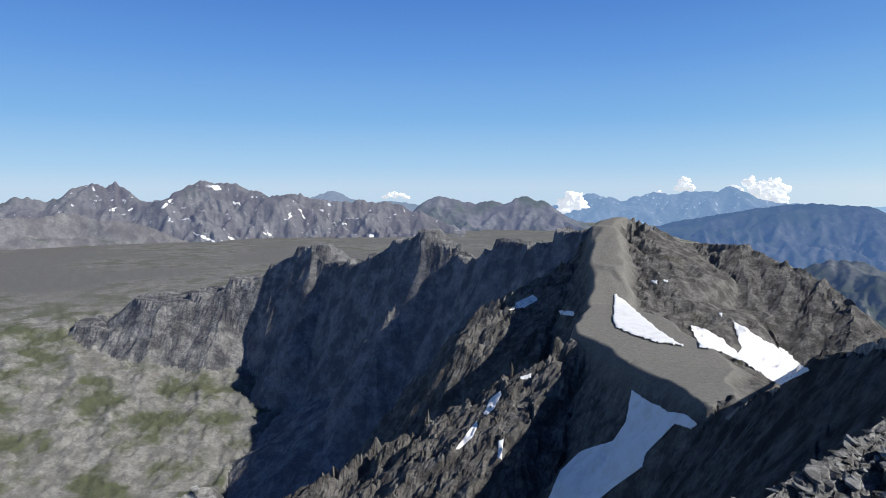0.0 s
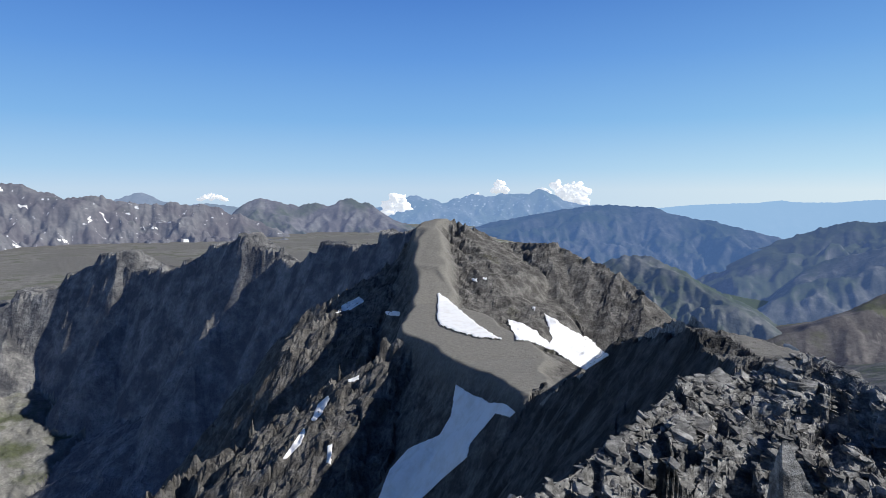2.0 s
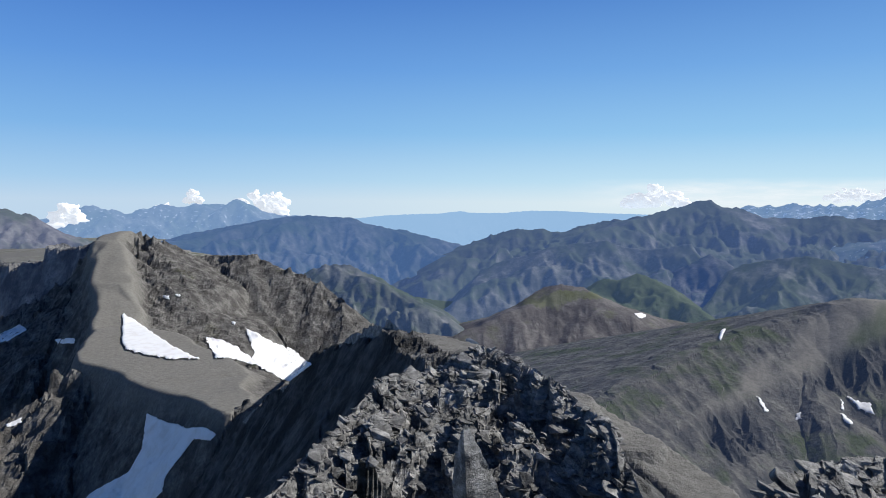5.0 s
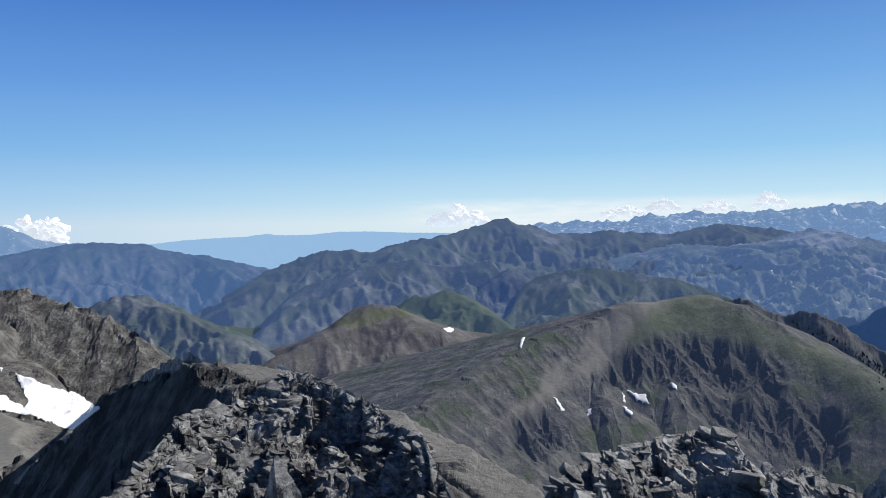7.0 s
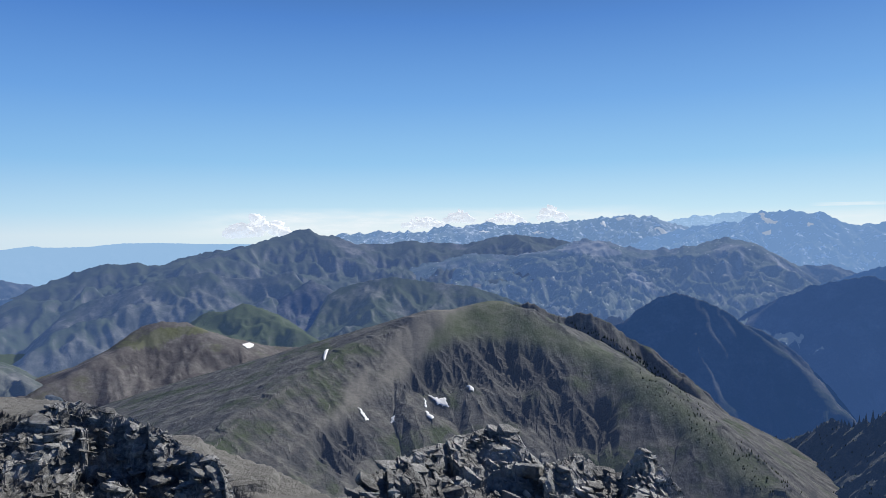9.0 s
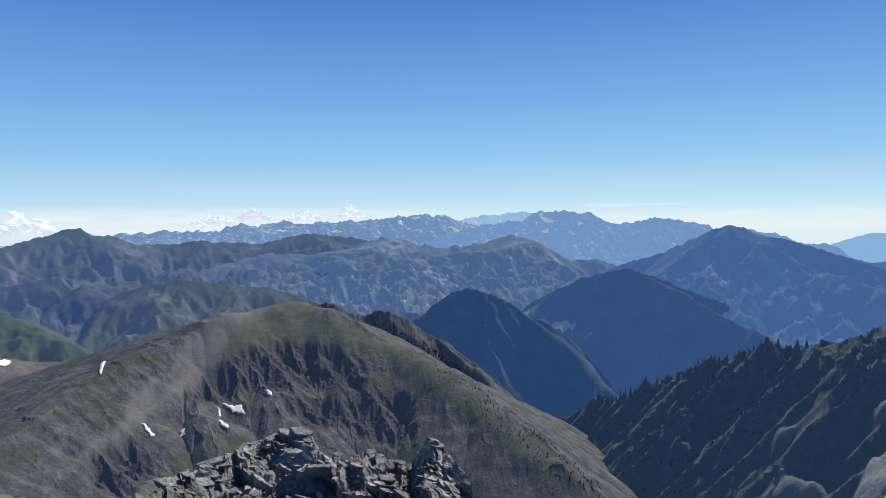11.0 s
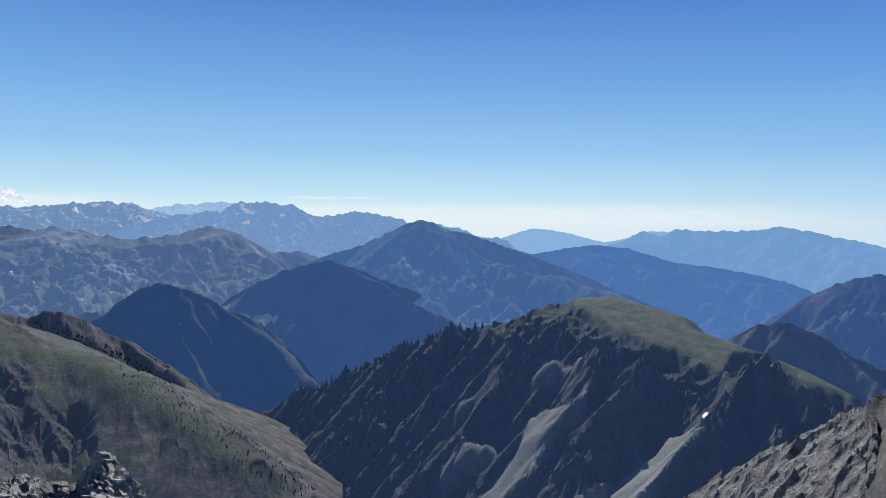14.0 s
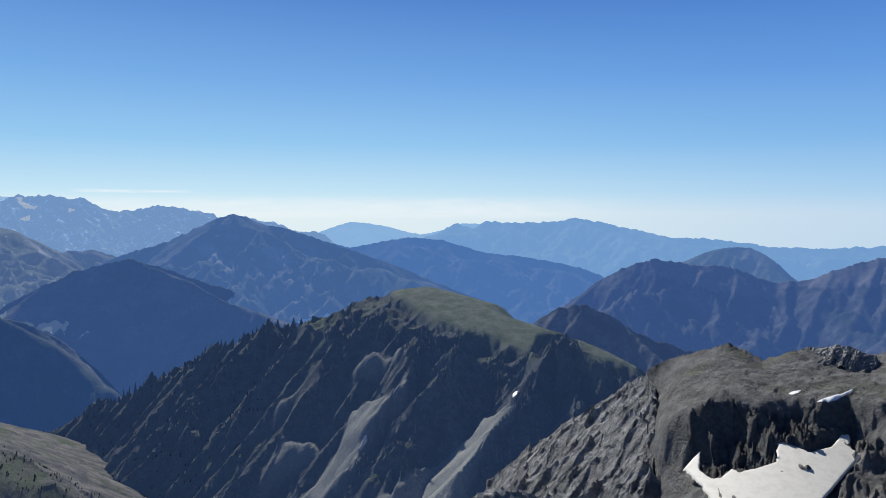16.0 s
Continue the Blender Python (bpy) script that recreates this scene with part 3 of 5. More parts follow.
RUGGED_RIDGE = [(61.18, -9.22, 1980), (62.66, -7.53, 1980), (63.89, -5.45, 1980), (65.11, -4.72, 1980), (67.52, -4.19, 1980), (69.43, -3.89, 1980), (71.78, -4.26, 1980), (74.54, -4.61, 1980), (76.34, -4.82, 1980), (78.55, -5.51, 1980), (81.13, -6.48, 1980), (83.62, -7.27, 1980), (86.8, -8.39, 1980)]
DARK_PYRAMID = [(56.77, -7.49, 2080), (58.26, -6.54, 2080), (59.74, -5.58, 2080), (61.21, -4.81, 2080), (62.58, -4.03, 2080), (63.9, -4.62, 2080), (64.86, -5.35, 2080), (66.31, -6.8, 2080), (67.51, -8.23, 2080)]
BIG_SPUR = [(40.68, -9.06, 2150), (42.05, -7.75, 2150), (43.9, -6.05, 2150), (45.3, -5.2, 2150), (47.17, -4.69, 2150), (49.55, -3.88, 2150), (51.96, -3.44, 2150), (54.38, -3.13, 2150), (55.84, -3.64, 2150), (57.79, -3.85, 2150), (59.75, -3.53, 2150), (61.12, -3.25, 2150), (61.95, -4.28, 2150), (63.16, -5.59, 2150), (64.61, -7.29, 2150)]
BROWN_HILL = [(39.07, -11.18, 1600), (42.21, -10.48, 1600), (44.52, -9.91, 1600), (46.89, -8.85, 1600), (49.29, -7.26, 1600), (50.74, -6.96, 1600), (52.67, -7.15, 1600), (54.13, -7.86, 1600), (56.08, -8.62, 1600), (59.02, -9.37, 1600), (61.96, -9.72, 1600), (64.89, -10.08, 1600)]
CRAG_RIDGE = [(78.32, -6.61, 1450), (80.28, -6.46, 1465), (81.73, -6.3, 1481), (82.95, -6.91, 1496), (84.15, -7.61, 1512), (85.11, -7.12, 1527), (86.54, -7.18, 1542), (87.96, -7.76, 1558), (89.36, -8.89, 1573), (91.21, -9.75, 1588), (93.48, -11.46, 1604), (95.71, -13.1, 1619), (98.3, -15.46, 1635), (101.22, -18.03, 1650)]
RIGHT_RIDGE = [(100.06, -15.71, 1399), (102.67, -14.49, 1341), (105.4, -13.58, 1282), (109.52, -11.82, 1200), (111.68, -10.87, 1165), (113.89, -9.87, 1132), (115.7, -9.03, 1104), (117.08, -8.39, 1085), (118.93, -8.69, 1073), (120.81, -8.75, 1062), (122.24, -8.22, 1053), (123.2, -8.1, 1047), (125.13, -7.51, 1036), (127.08, -6.85, 1024), (129.03, -6.96, 1012), (130.01, -6.38, 1006), (130.75, -6, 1002)]
RIGHT_CREST = [(149.48, -12.85, 440), (151.9, -11.55, 439), (154.05, -10.86, 438), (155.72, -10.28, 438), (156.96, -10.71, 437), (158.19, -11.47, 436), (159.75, -10.67, 435), (161.27, -10.23, 434), (163.11, -9.87, 433), (164.91, -10.34, 432), (166.21, -9.98, 432), (168.55, -8.73, 431), (172.15, -6.81, 430)]
PEAK_SNOW = [
    [(14.62, -8.94), (15.31, -9.33), (16.78, -10.55), (18.27, -11.77), (20.40, -12.96), (18.27, -12.82), (16.28, -12.33), (14.81, -11.74), (14.51, -11.25)],
    [(20.64, -11.18), (21.73, -11.37), (23.22, -12.12), (24.22, -12.91), (25.21, -13.84), (24.22, -13.63), (22.73, -13.08), (21.49, -12.96)],
    [(23.85, -10.57), (24.69, -10.99), (26.17, -11.91), (27.89, -12.58), (29.37, -14.03), (28.41, -14.68), (27.44, -15.33), (25.22, -14.08), (24.22, -13.25), (24.61, -12.67), (24.20, -11.72)],
    [(17.53, -7.64), (18.02, -7.74), (18.26, -8.13), (17.77, -8.03)],
    [(18.51, -7.59), (18.86, -7.69), (19.10, -7.89), (18.66, -7.89)],
    [(22.71, -9.95), (23.11, -10.14), (23.11, -10.38), (22.86, -10.29)],
]
GULLY_SNOW = [
    [(16.17, -16.70), (17.52, -17.46), (19.27, -18.16), (20.52, -18.20), (21.53, -18.93), (21.03, -19.39), (19.78, -19.08), (18.77, -20.23), (17.52, -21.58), (17.26, -22.69), (15.25, -24.19), (12.72, -26.24), (8.74, -26.43), (9.50, -25.30), (10.26, -23.55), (12.01, -21.88), (14.76, -20.85), (15.77, -19.28)],
    [(6.38, -9.85), (7.81, -9.18), (8.28, -9.67), (7.08, -10.35), (5.66, -10.62)],
    [(9.94, -10.49), (11.39, -10.52), (11.29, -10.95), (10.18, -10.92)],
    [(3.52, -19.32), (4.11, -18.04), (5.06, -17.34), (5.20, -17.67), (4.46, -18.96), (3.84, -19.44)],
    [(0.91, -22.31), (2.19, -20.73), (2.90, -19.84), (3.13, -20.17), (2.64, -21.21), (1.46, -22.16)],
    [(4.88, -21.42), (5.36, -21.24), (5.23, -22.96), (4.80, -22.71)],
    [(6.65, -16.17), (7.70, -15.86), (7.79, -16.23), (6.97, -16.46)],
]
RIDGE_SNOW = [
    [(72.42, -13.97), (73.40, -14.35), (73.99, -14.21), (74.38, -15.14), (73.40, -14.91), (72.91, -14.53)],
    [(71.98, -14.15), (72.32, -14.53), (72.41, -15.08), (72.17, -14.99)],
    [(72.07, -15.17), (72.56, -15.45), (73.00, -15.96), (72.75, -16.10), (72.26, -15.63)],
    [(75.72, -13.23), (76.21, -13.23), (76.55, -13.51), (76.50, -13.88), (76.01, -13.65)],
    [(69.17, -15.85), (69.56, -15.63), (69.66, -16.14), (69.31, -16.27)],
    [(66.21, -14.57), (66.79, -15.09), (67.36, -15.98), (67.07, -15.97), (66.59, -15.31)],
    [(63.47, -10.75), (63.66, -10.00), (64.14, -9.88), (63.85, -10.38), (63.75, -11.04)],
]
HILL_SNOW = [
    [(56.86, -9.19), (57.36, -9.12), (57.86, -9.24), (57.85, -9.56), (57.17, -9.53)],
]
BOWL_SNOW = [
    [(152.44, -20.44), (153.16, -19.52), (153.80, -18.81), (153.74, -20.28), (154.49, -20.80), (155.34, -20.68), (156.16, -19.83), (156.58, -20.09), (157.60, -19.74), (159.27, -18.95), (159.34, -17.43), (160.32, -17.49), (161.49, -17.90), (162.97, -17.26), (163.67, -16.15), (164.14, -16.15), (164.24, -17.23), (165.20, -17.25), (164.11, -18.81), (163.07, -20.37), (161.99, -21.92), (155.19, -23.13), (153.64, -21.33)],
    [(159.95, -13.74), (160.41, -13.52), (160.86, -13.38), (160.68, -13.69), (160.15, -13.88)],
    [(161.87, -14.11), (162.49, -13.70), (163.40, -13.37), (164.35, -12.76), (164.22, -13.10), (163.30, -13.79), (162.69, -14.08)],
    [(144.04, -21.82), (144.75, -21.08), (145.45, -20.42), (145.36, -21.03), (144.66, -21.86)],
    [(145.25, -22.92), (145.95, -22.39), (146.98, -21.96), (146.66, -22.45), (145.73, -23.21)],
]
WALL_SNOW = [
    [(124.76, -19.91), (125.21, -18.90), (125.56, -18.59), (125.55, -19.22), (125.11, -19.96)],
    [(138.16, -15.53), (138.40, -15.25), (138.69, -15.19), (138.65, -15.57), (138.30, -15.76)],
]
WALL_SCREE = [
    [(124.13, -12.87), (125.11, -11.81), (126.08, -11.17), (127.06, -11.66), (128.29, -11.30), (129.22, -10.83), (129.12, -11.31), (127.55, -12.34), (125.59, -12.77), (124.37, -13.02)],
    [(129.12, -13.45), (129.41, -13.21), (129.02, -14.62), (127.53, -15.76), (126.45, -17.35), (125.55, -18.68), (124.81, -20.00), (123.09, -21.67), (121.13, -24.11), (118.27, -23.88), (121.16, -21.56), (123.11, -19.03), (123.86, -17.03), (125.57, -15.48), (127.54, -14.50)],
    [(138.15, -15.49), (138.79, -15.38), (138.16, -16.18), (136.94, -17.59), (135.47, -19.66), (133.99, -22.34), (132.99, -24.49), (123.07, -24.23), (128.01, -22.30), (130.00, -20.80), (132.49, -19.69), (134.47, -18.55), (135.46, -17.39)],
    [(116.98, -15.97), (118.39, -14.71), (120.52, -13.81), (121.24, -13.47), (119.33, -14.76), (117.91, -15.81)],
    [(118.34, -18.21), (119.76, -18.17), (121.67, -18.73), (121.18, -19.37), (119.26, -20.34), (116.90, -21.65), (115.51, -21.94), (117.39, -19.98)],
]
RIDGE_TURF = [
    [(74.66, -7.13), (78.09, -5.77), (80.51, -6.72), (82.44, -7.90), (84.82, -9.03), (88.10, -10.33), (87.17, -11.38), (83.40, -10.20), (79.54, -9.61), (76.61, -9.25), (74.16, -10.11), (71.94, -11.14), (72.69, -9.43)],
    [(84.35, -9.14), (88.10, -10.42), (91.28, -11.86), (94.81, -14.48), (97.77, -17.15), (100.22, -19.66), (97.80, -20.01), (94.82, -17.06), (91.30, -14.77), (88.10, -12.72), (85.30, -10.99)],
]
RIDGE_CRAG = [
    [(71.70, -11.14), (74.65, -9.49), (78.08, -9.48), (81.96, -10.37), (84.35, -11.49), (83.87, -13.82), (81.47, -13.43), (78.56, -13.02), (75.62, -13.05), (72.67, -13.51), (69.72, -13.46)],
    [(85.30, -13.76), (88.11, -14.53), (88.58, -17.60), (86.25, -18.20), (82.44, -16.60), (78.55, -15.80), (77.09, -13.97), (81.47, -14.36)],
    [(62.94, -16.41), (65.81, -16.10), (67.25, -18.41), (64.82, -19.61), (62.44, -18.16)],
]
BENCH_CLIFF = [
    [(152.65, -16.14), (153.50, -15.19), (155.82, -14.73), (157.88, -15.00), (160.26, -15.12), (162.13, -14.04), (163.96, -13.90), (164.73, -15.58), (164.24, -17.23), (161.50, -18.10), (159.47, -17.62), (159.19, -19.08), (156.38, -20.33), (154.71, -20.98), (153.18, -20.14)],
]
WOOD_GREEN = [
    [(89.04, -11.21), (93.17, -12.35), (96.95, -15.73), (101.81, -19.05), (105.75, -22.17), (103.77, -23.01), (98.87, -19.40), (95.02, -17.00), (91.30, -13.62)],
]
WOOD_WALL = [
    [(100.05, -16.11), (105.39, -13.79), (110.80, -11.92), (114.75, -12.20), (117.45, -15.10), (115.56, -18.51), (112.81, -21.22), (110.57, -22.98), (101.35, -21.40)],
]
WOOD_CRAG = [
    [(84.70, -7.78), (88.62, -9.35), (92.24, -11.84), (96.95, -15.28), (101.81, -19.05), (104.76, -21.30), (101.80, -21.25), (96.94, -17.09), (91.30, -13.16), (86.83, -10.17)],
]
CONE_SCREE = [
    [(111.69, -2.89), (112.90, -2.48), (113.65, -3.59), (114.15, -4.31), (112.92, -3.94), (112.19, -3.61)],
    [(116.55, -2.81), (117.75, -2.69), (118.96, -3.48), (119.69, -4.19), (118.26, -4.46), (117.53, -3.85)],
    [(113.91, -4.31), (114.63, -3.81), (114.40, -4.79), (113.93, -5.77), (113.73, -5.29)],
]
MASSIF_SCREE = [
    [(83.37, -1.84), (85.58, -1.08), (87.23, -0.94), (88.49, -1.70), (89.13, -2.07), (87.22, -2.29), (85.17, -2.06)],
    [(89.33, -3.67), (90.20, -3.45), (91.07, -4.38), (91.95, -5.32), (91.29, -5.31), (89.98, -4.37)],
    [(97.91, -2.04), (98.28, -2.04), (98.14, -3.72), (97.82, -3.72)],
    [(100.27, -2.27), (101.71, -2.99), (102.67, -3.56), (101.71, -3.47), (100.75, -2.99)],
]
MASSIF_TURF = [
    [(75.83, -4.45), (78.63, -4.46), (83.14, -5.12), (88.47, -5.26), (92.40, -5.56), (90.62, -6.68), (88.45, -7.30), (85.12, -6.95), (79.33, -6.25), (75.81, -5.87)],
]
HILL_CRAG = [
    [(47.32, -9.40), (49.47, -9.01), (51.87, -9.27), (54.40, -9.62), (54.30, -10.10), (51.86, -10.32), (49.92, -10.54), (47.55, -10.16)],
    [(55.77, -10.03), (57.73, -10.16), (58.12, -10.74), (56.25, -10.71)],
    [(48.02, -10.46), (51.85, -10.70), (52.82, -11.25), (49.91, -11.39)],
]
HILL_TURF = [
    [(48.29, -8.58), (49.49, -7.86), (50.93, -7.38), (53.84, -7.49), (55.06, -8.00), (52.37, -8.13), (50.43, -8.80), (48.99, -9.08)],
]
LEFT_SNOW = [
    [(-20.90, -3.52), (-19.91, -3.86), (-18.90, -4.43), (-19.03, -4.56), (-20.12, -4.12)],
    [(-18.17, -3.78), (-17.64, -4.06), (-16.62, -5.00), (-15.01, -5.98), (-16.00, -5.85), (-17.13, -5.08), (-17.94, -4.24)],
    [(-12.41, -1.68), (-12.05, -1.87), (-11.63, -2.71), (-11.89, -2.61)],
    [(-11.07, -2.25), (-10.71, -2.35), (-10.81, -2.72)],
    [(-25.35, -0.43), (-24.63, -0.73), (-23.78, -1.08), (-24.09, -1.25), (-24.82, -0.94)],
    [(-19.54, 0.26), (-18.73, 0.21), (-18.21, -0.19), (-18.95, -0.19)],
    [(-23.04, -1.56), (-22.48, -0.96), (-22.01, -0.79), (-22.34, -1.27), (-22.82, -1.69)],
    [(-26.67, -1.59), (-26.12, -1.43), (-26.32, -1.85), (-26.75, -1.80)],
    [(-25.52, -1.78), (-25.03, -1.45), (-24.93, -1.62), (-25.38, -1.95)],
    [(-8.98, -2.65), (-8.52, -2.84), (-8.16, -3.32), (-8.62, -3.17)],
    [(-15.49, -3.48), (-14.85, -3.77), (-14.34, -4.15), (-14.95, -4.04)],
    [(-6.44, -4.01), (-5.92, -4.02), (-5.74, -4.70), (-6.22, -4.79)],
    [(-17.62, -1.13), (-16.99, -1.23), (-16.83, -1.45), (-17.42, -1.40)],
    [(-13.27, -2.32), (-12.95, -2.04), (-12.79, -2.51), (-13.06, -2.60)],
]
EAST_SNOW = [
    [(99.31, 1.18), (99.78, 1.28), (99.93, 0.76), (100.73, 0.43), (100.64, 0.19), (99.78, 0.32), (99.50, 0.75)],
    [(99.60, -0.40), (100.26, -0.15), (100.36, -0.49), (99.88, -0.68)],
    [(102.65, 0.31), (103.23, 0.32), (103.13, 0.03), (102.75, 0.03)],
    [(110.17, 1.09), (110.70, 1.15), (111.00, 0.81), (110.42, 0.71)],
    [(112.37, 0.44), (112.95, 0.54), (113.15, 0.21), (112.57, 0.15)],
]
SNOWY_SNOW = [
    [(76.87, -0.13), (77.46, 0.04), (78.06, -0.20), (77.46, -0.29)],
    [(88.17, 1.02), (88.94, 1.13), (89.45, 0.82), (88.72, 0.67)],
    [(81.46, -0.24), (82.23, -0.06), (82.81, -0.27), (82.03, -0.45)],
    [(87.25, 0.55), (87.58, 0.74), (87.91, 0.20), (87.58, 0.10)],
    [(91.53, 0.02), (92.06, 0.17), (92.95, -0.57), (92.59, -0.66)],
]
CLIFF_BAND = [
    [(147.30, -4.45), (148.65, -3.81), (151.75, -3.97), (155.58, -4.23), (158.02, -4.80), (160.74, -4.90), (162.95, -4.28), (166.00, -3.24), (166.06, -5.15), (162.99, -5.63), (160.00, -5.54), (158.86, -6.64), (156.86, -6.40), (154.37, -6.21), (150.90, -5.29), (148.22, -5.00)],
]
RIDGE_SCREE = [
    [(62.23, -16.37), (65.83, -13.72), (69.25, -11.48), (72.20, -9.43), (74.66, -7.90), (74.41, -9.25), (71.20, -11.61), (67.77, -13.88), (64.37, -16.04)],
    [(68.52, -11.09), (69.26, -9.20), (71.23, -7.30), (74.66, -6.35), (76.62, -6.11), (75.39, -8.05), (72.93, -9.24), (71.21, -11.13)],
    [(64.87, -13.32), (66.82, -11.75), (67.79, -11.54), (66.80, -13.38), (65.35, -14.49)],
]

# Far ranges, with blue haze painted on as emission, most on the farthest.
ROCK, PALE, TURF = (0.11, 0.118, 0.10), (0.27, 0.268, 0.25), (0.075, 0.1, 0.04)


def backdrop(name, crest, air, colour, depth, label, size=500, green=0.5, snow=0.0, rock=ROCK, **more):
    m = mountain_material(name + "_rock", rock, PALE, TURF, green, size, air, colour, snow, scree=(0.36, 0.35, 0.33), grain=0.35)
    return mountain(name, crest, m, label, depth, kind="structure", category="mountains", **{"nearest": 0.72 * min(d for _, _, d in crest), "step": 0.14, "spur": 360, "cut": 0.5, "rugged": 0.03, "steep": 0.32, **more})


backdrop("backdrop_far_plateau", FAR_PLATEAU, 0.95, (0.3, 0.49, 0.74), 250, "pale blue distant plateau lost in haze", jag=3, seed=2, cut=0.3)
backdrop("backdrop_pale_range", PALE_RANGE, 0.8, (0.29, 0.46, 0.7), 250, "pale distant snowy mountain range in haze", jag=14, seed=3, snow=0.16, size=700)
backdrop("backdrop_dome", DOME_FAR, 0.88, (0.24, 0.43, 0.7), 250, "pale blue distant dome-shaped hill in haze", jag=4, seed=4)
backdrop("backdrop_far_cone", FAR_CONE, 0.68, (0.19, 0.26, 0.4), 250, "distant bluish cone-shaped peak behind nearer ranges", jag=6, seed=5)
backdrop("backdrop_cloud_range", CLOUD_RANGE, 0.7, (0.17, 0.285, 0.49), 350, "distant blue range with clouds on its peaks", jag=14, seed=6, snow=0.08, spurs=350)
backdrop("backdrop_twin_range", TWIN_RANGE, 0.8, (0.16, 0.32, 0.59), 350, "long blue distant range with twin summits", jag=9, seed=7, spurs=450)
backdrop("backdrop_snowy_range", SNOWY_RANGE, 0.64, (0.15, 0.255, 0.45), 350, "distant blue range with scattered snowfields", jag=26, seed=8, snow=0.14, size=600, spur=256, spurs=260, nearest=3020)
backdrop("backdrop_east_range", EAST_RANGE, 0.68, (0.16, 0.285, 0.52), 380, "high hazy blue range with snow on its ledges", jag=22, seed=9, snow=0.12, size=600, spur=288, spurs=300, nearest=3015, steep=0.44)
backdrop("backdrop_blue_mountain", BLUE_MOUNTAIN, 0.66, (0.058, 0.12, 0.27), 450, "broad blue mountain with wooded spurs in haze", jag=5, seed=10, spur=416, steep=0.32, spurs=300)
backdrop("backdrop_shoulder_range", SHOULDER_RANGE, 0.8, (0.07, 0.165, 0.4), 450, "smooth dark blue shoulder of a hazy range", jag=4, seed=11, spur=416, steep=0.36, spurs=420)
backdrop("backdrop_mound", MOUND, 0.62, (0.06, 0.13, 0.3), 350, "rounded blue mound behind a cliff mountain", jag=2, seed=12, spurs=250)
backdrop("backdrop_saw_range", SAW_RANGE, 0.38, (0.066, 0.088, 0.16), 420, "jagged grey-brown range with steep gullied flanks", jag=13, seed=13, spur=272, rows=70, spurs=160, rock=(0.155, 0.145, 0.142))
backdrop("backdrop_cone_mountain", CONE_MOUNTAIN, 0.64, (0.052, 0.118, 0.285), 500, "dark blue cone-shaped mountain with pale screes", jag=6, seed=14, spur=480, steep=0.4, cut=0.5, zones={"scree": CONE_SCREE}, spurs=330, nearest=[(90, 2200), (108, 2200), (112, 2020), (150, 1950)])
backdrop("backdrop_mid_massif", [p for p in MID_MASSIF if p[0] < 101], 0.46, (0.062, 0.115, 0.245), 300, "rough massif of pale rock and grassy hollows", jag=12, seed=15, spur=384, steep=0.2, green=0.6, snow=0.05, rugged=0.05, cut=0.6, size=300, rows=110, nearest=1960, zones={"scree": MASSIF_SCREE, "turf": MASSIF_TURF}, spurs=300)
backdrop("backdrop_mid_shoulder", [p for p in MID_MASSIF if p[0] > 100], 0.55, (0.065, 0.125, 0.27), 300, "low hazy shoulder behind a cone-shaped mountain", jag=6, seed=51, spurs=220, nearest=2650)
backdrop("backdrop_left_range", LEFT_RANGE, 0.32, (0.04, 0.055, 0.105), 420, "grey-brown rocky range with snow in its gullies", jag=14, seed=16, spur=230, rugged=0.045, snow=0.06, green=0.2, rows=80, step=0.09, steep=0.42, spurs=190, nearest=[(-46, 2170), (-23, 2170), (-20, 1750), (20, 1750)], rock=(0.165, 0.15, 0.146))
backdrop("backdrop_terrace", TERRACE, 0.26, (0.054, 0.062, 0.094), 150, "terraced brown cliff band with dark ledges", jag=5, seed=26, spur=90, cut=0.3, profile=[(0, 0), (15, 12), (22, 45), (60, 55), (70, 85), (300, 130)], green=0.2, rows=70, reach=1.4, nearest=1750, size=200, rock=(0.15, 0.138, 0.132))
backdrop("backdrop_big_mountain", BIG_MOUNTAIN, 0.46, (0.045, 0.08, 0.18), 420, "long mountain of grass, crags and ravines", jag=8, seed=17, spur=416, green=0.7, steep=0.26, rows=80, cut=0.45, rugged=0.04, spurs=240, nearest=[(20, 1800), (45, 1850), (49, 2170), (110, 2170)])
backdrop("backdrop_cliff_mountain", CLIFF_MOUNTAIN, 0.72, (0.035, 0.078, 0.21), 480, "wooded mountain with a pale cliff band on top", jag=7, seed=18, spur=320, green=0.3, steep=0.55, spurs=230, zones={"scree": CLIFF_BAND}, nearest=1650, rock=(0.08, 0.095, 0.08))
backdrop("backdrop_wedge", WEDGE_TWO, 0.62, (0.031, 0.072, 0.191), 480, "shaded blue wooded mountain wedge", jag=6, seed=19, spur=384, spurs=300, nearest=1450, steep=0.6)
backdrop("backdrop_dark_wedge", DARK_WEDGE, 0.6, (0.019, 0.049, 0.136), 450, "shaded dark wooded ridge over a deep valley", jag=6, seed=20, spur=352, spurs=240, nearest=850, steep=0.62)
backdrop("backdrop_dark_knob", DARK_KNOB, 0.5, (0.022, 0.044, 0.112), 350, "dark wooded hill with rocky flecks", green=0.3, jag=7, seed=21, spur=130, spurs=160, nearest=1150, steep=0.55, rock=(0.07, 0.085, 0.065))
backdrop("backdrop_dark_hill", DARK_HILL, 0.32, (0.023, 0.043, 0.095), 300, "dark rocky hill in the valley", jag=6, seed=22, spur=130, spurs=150)
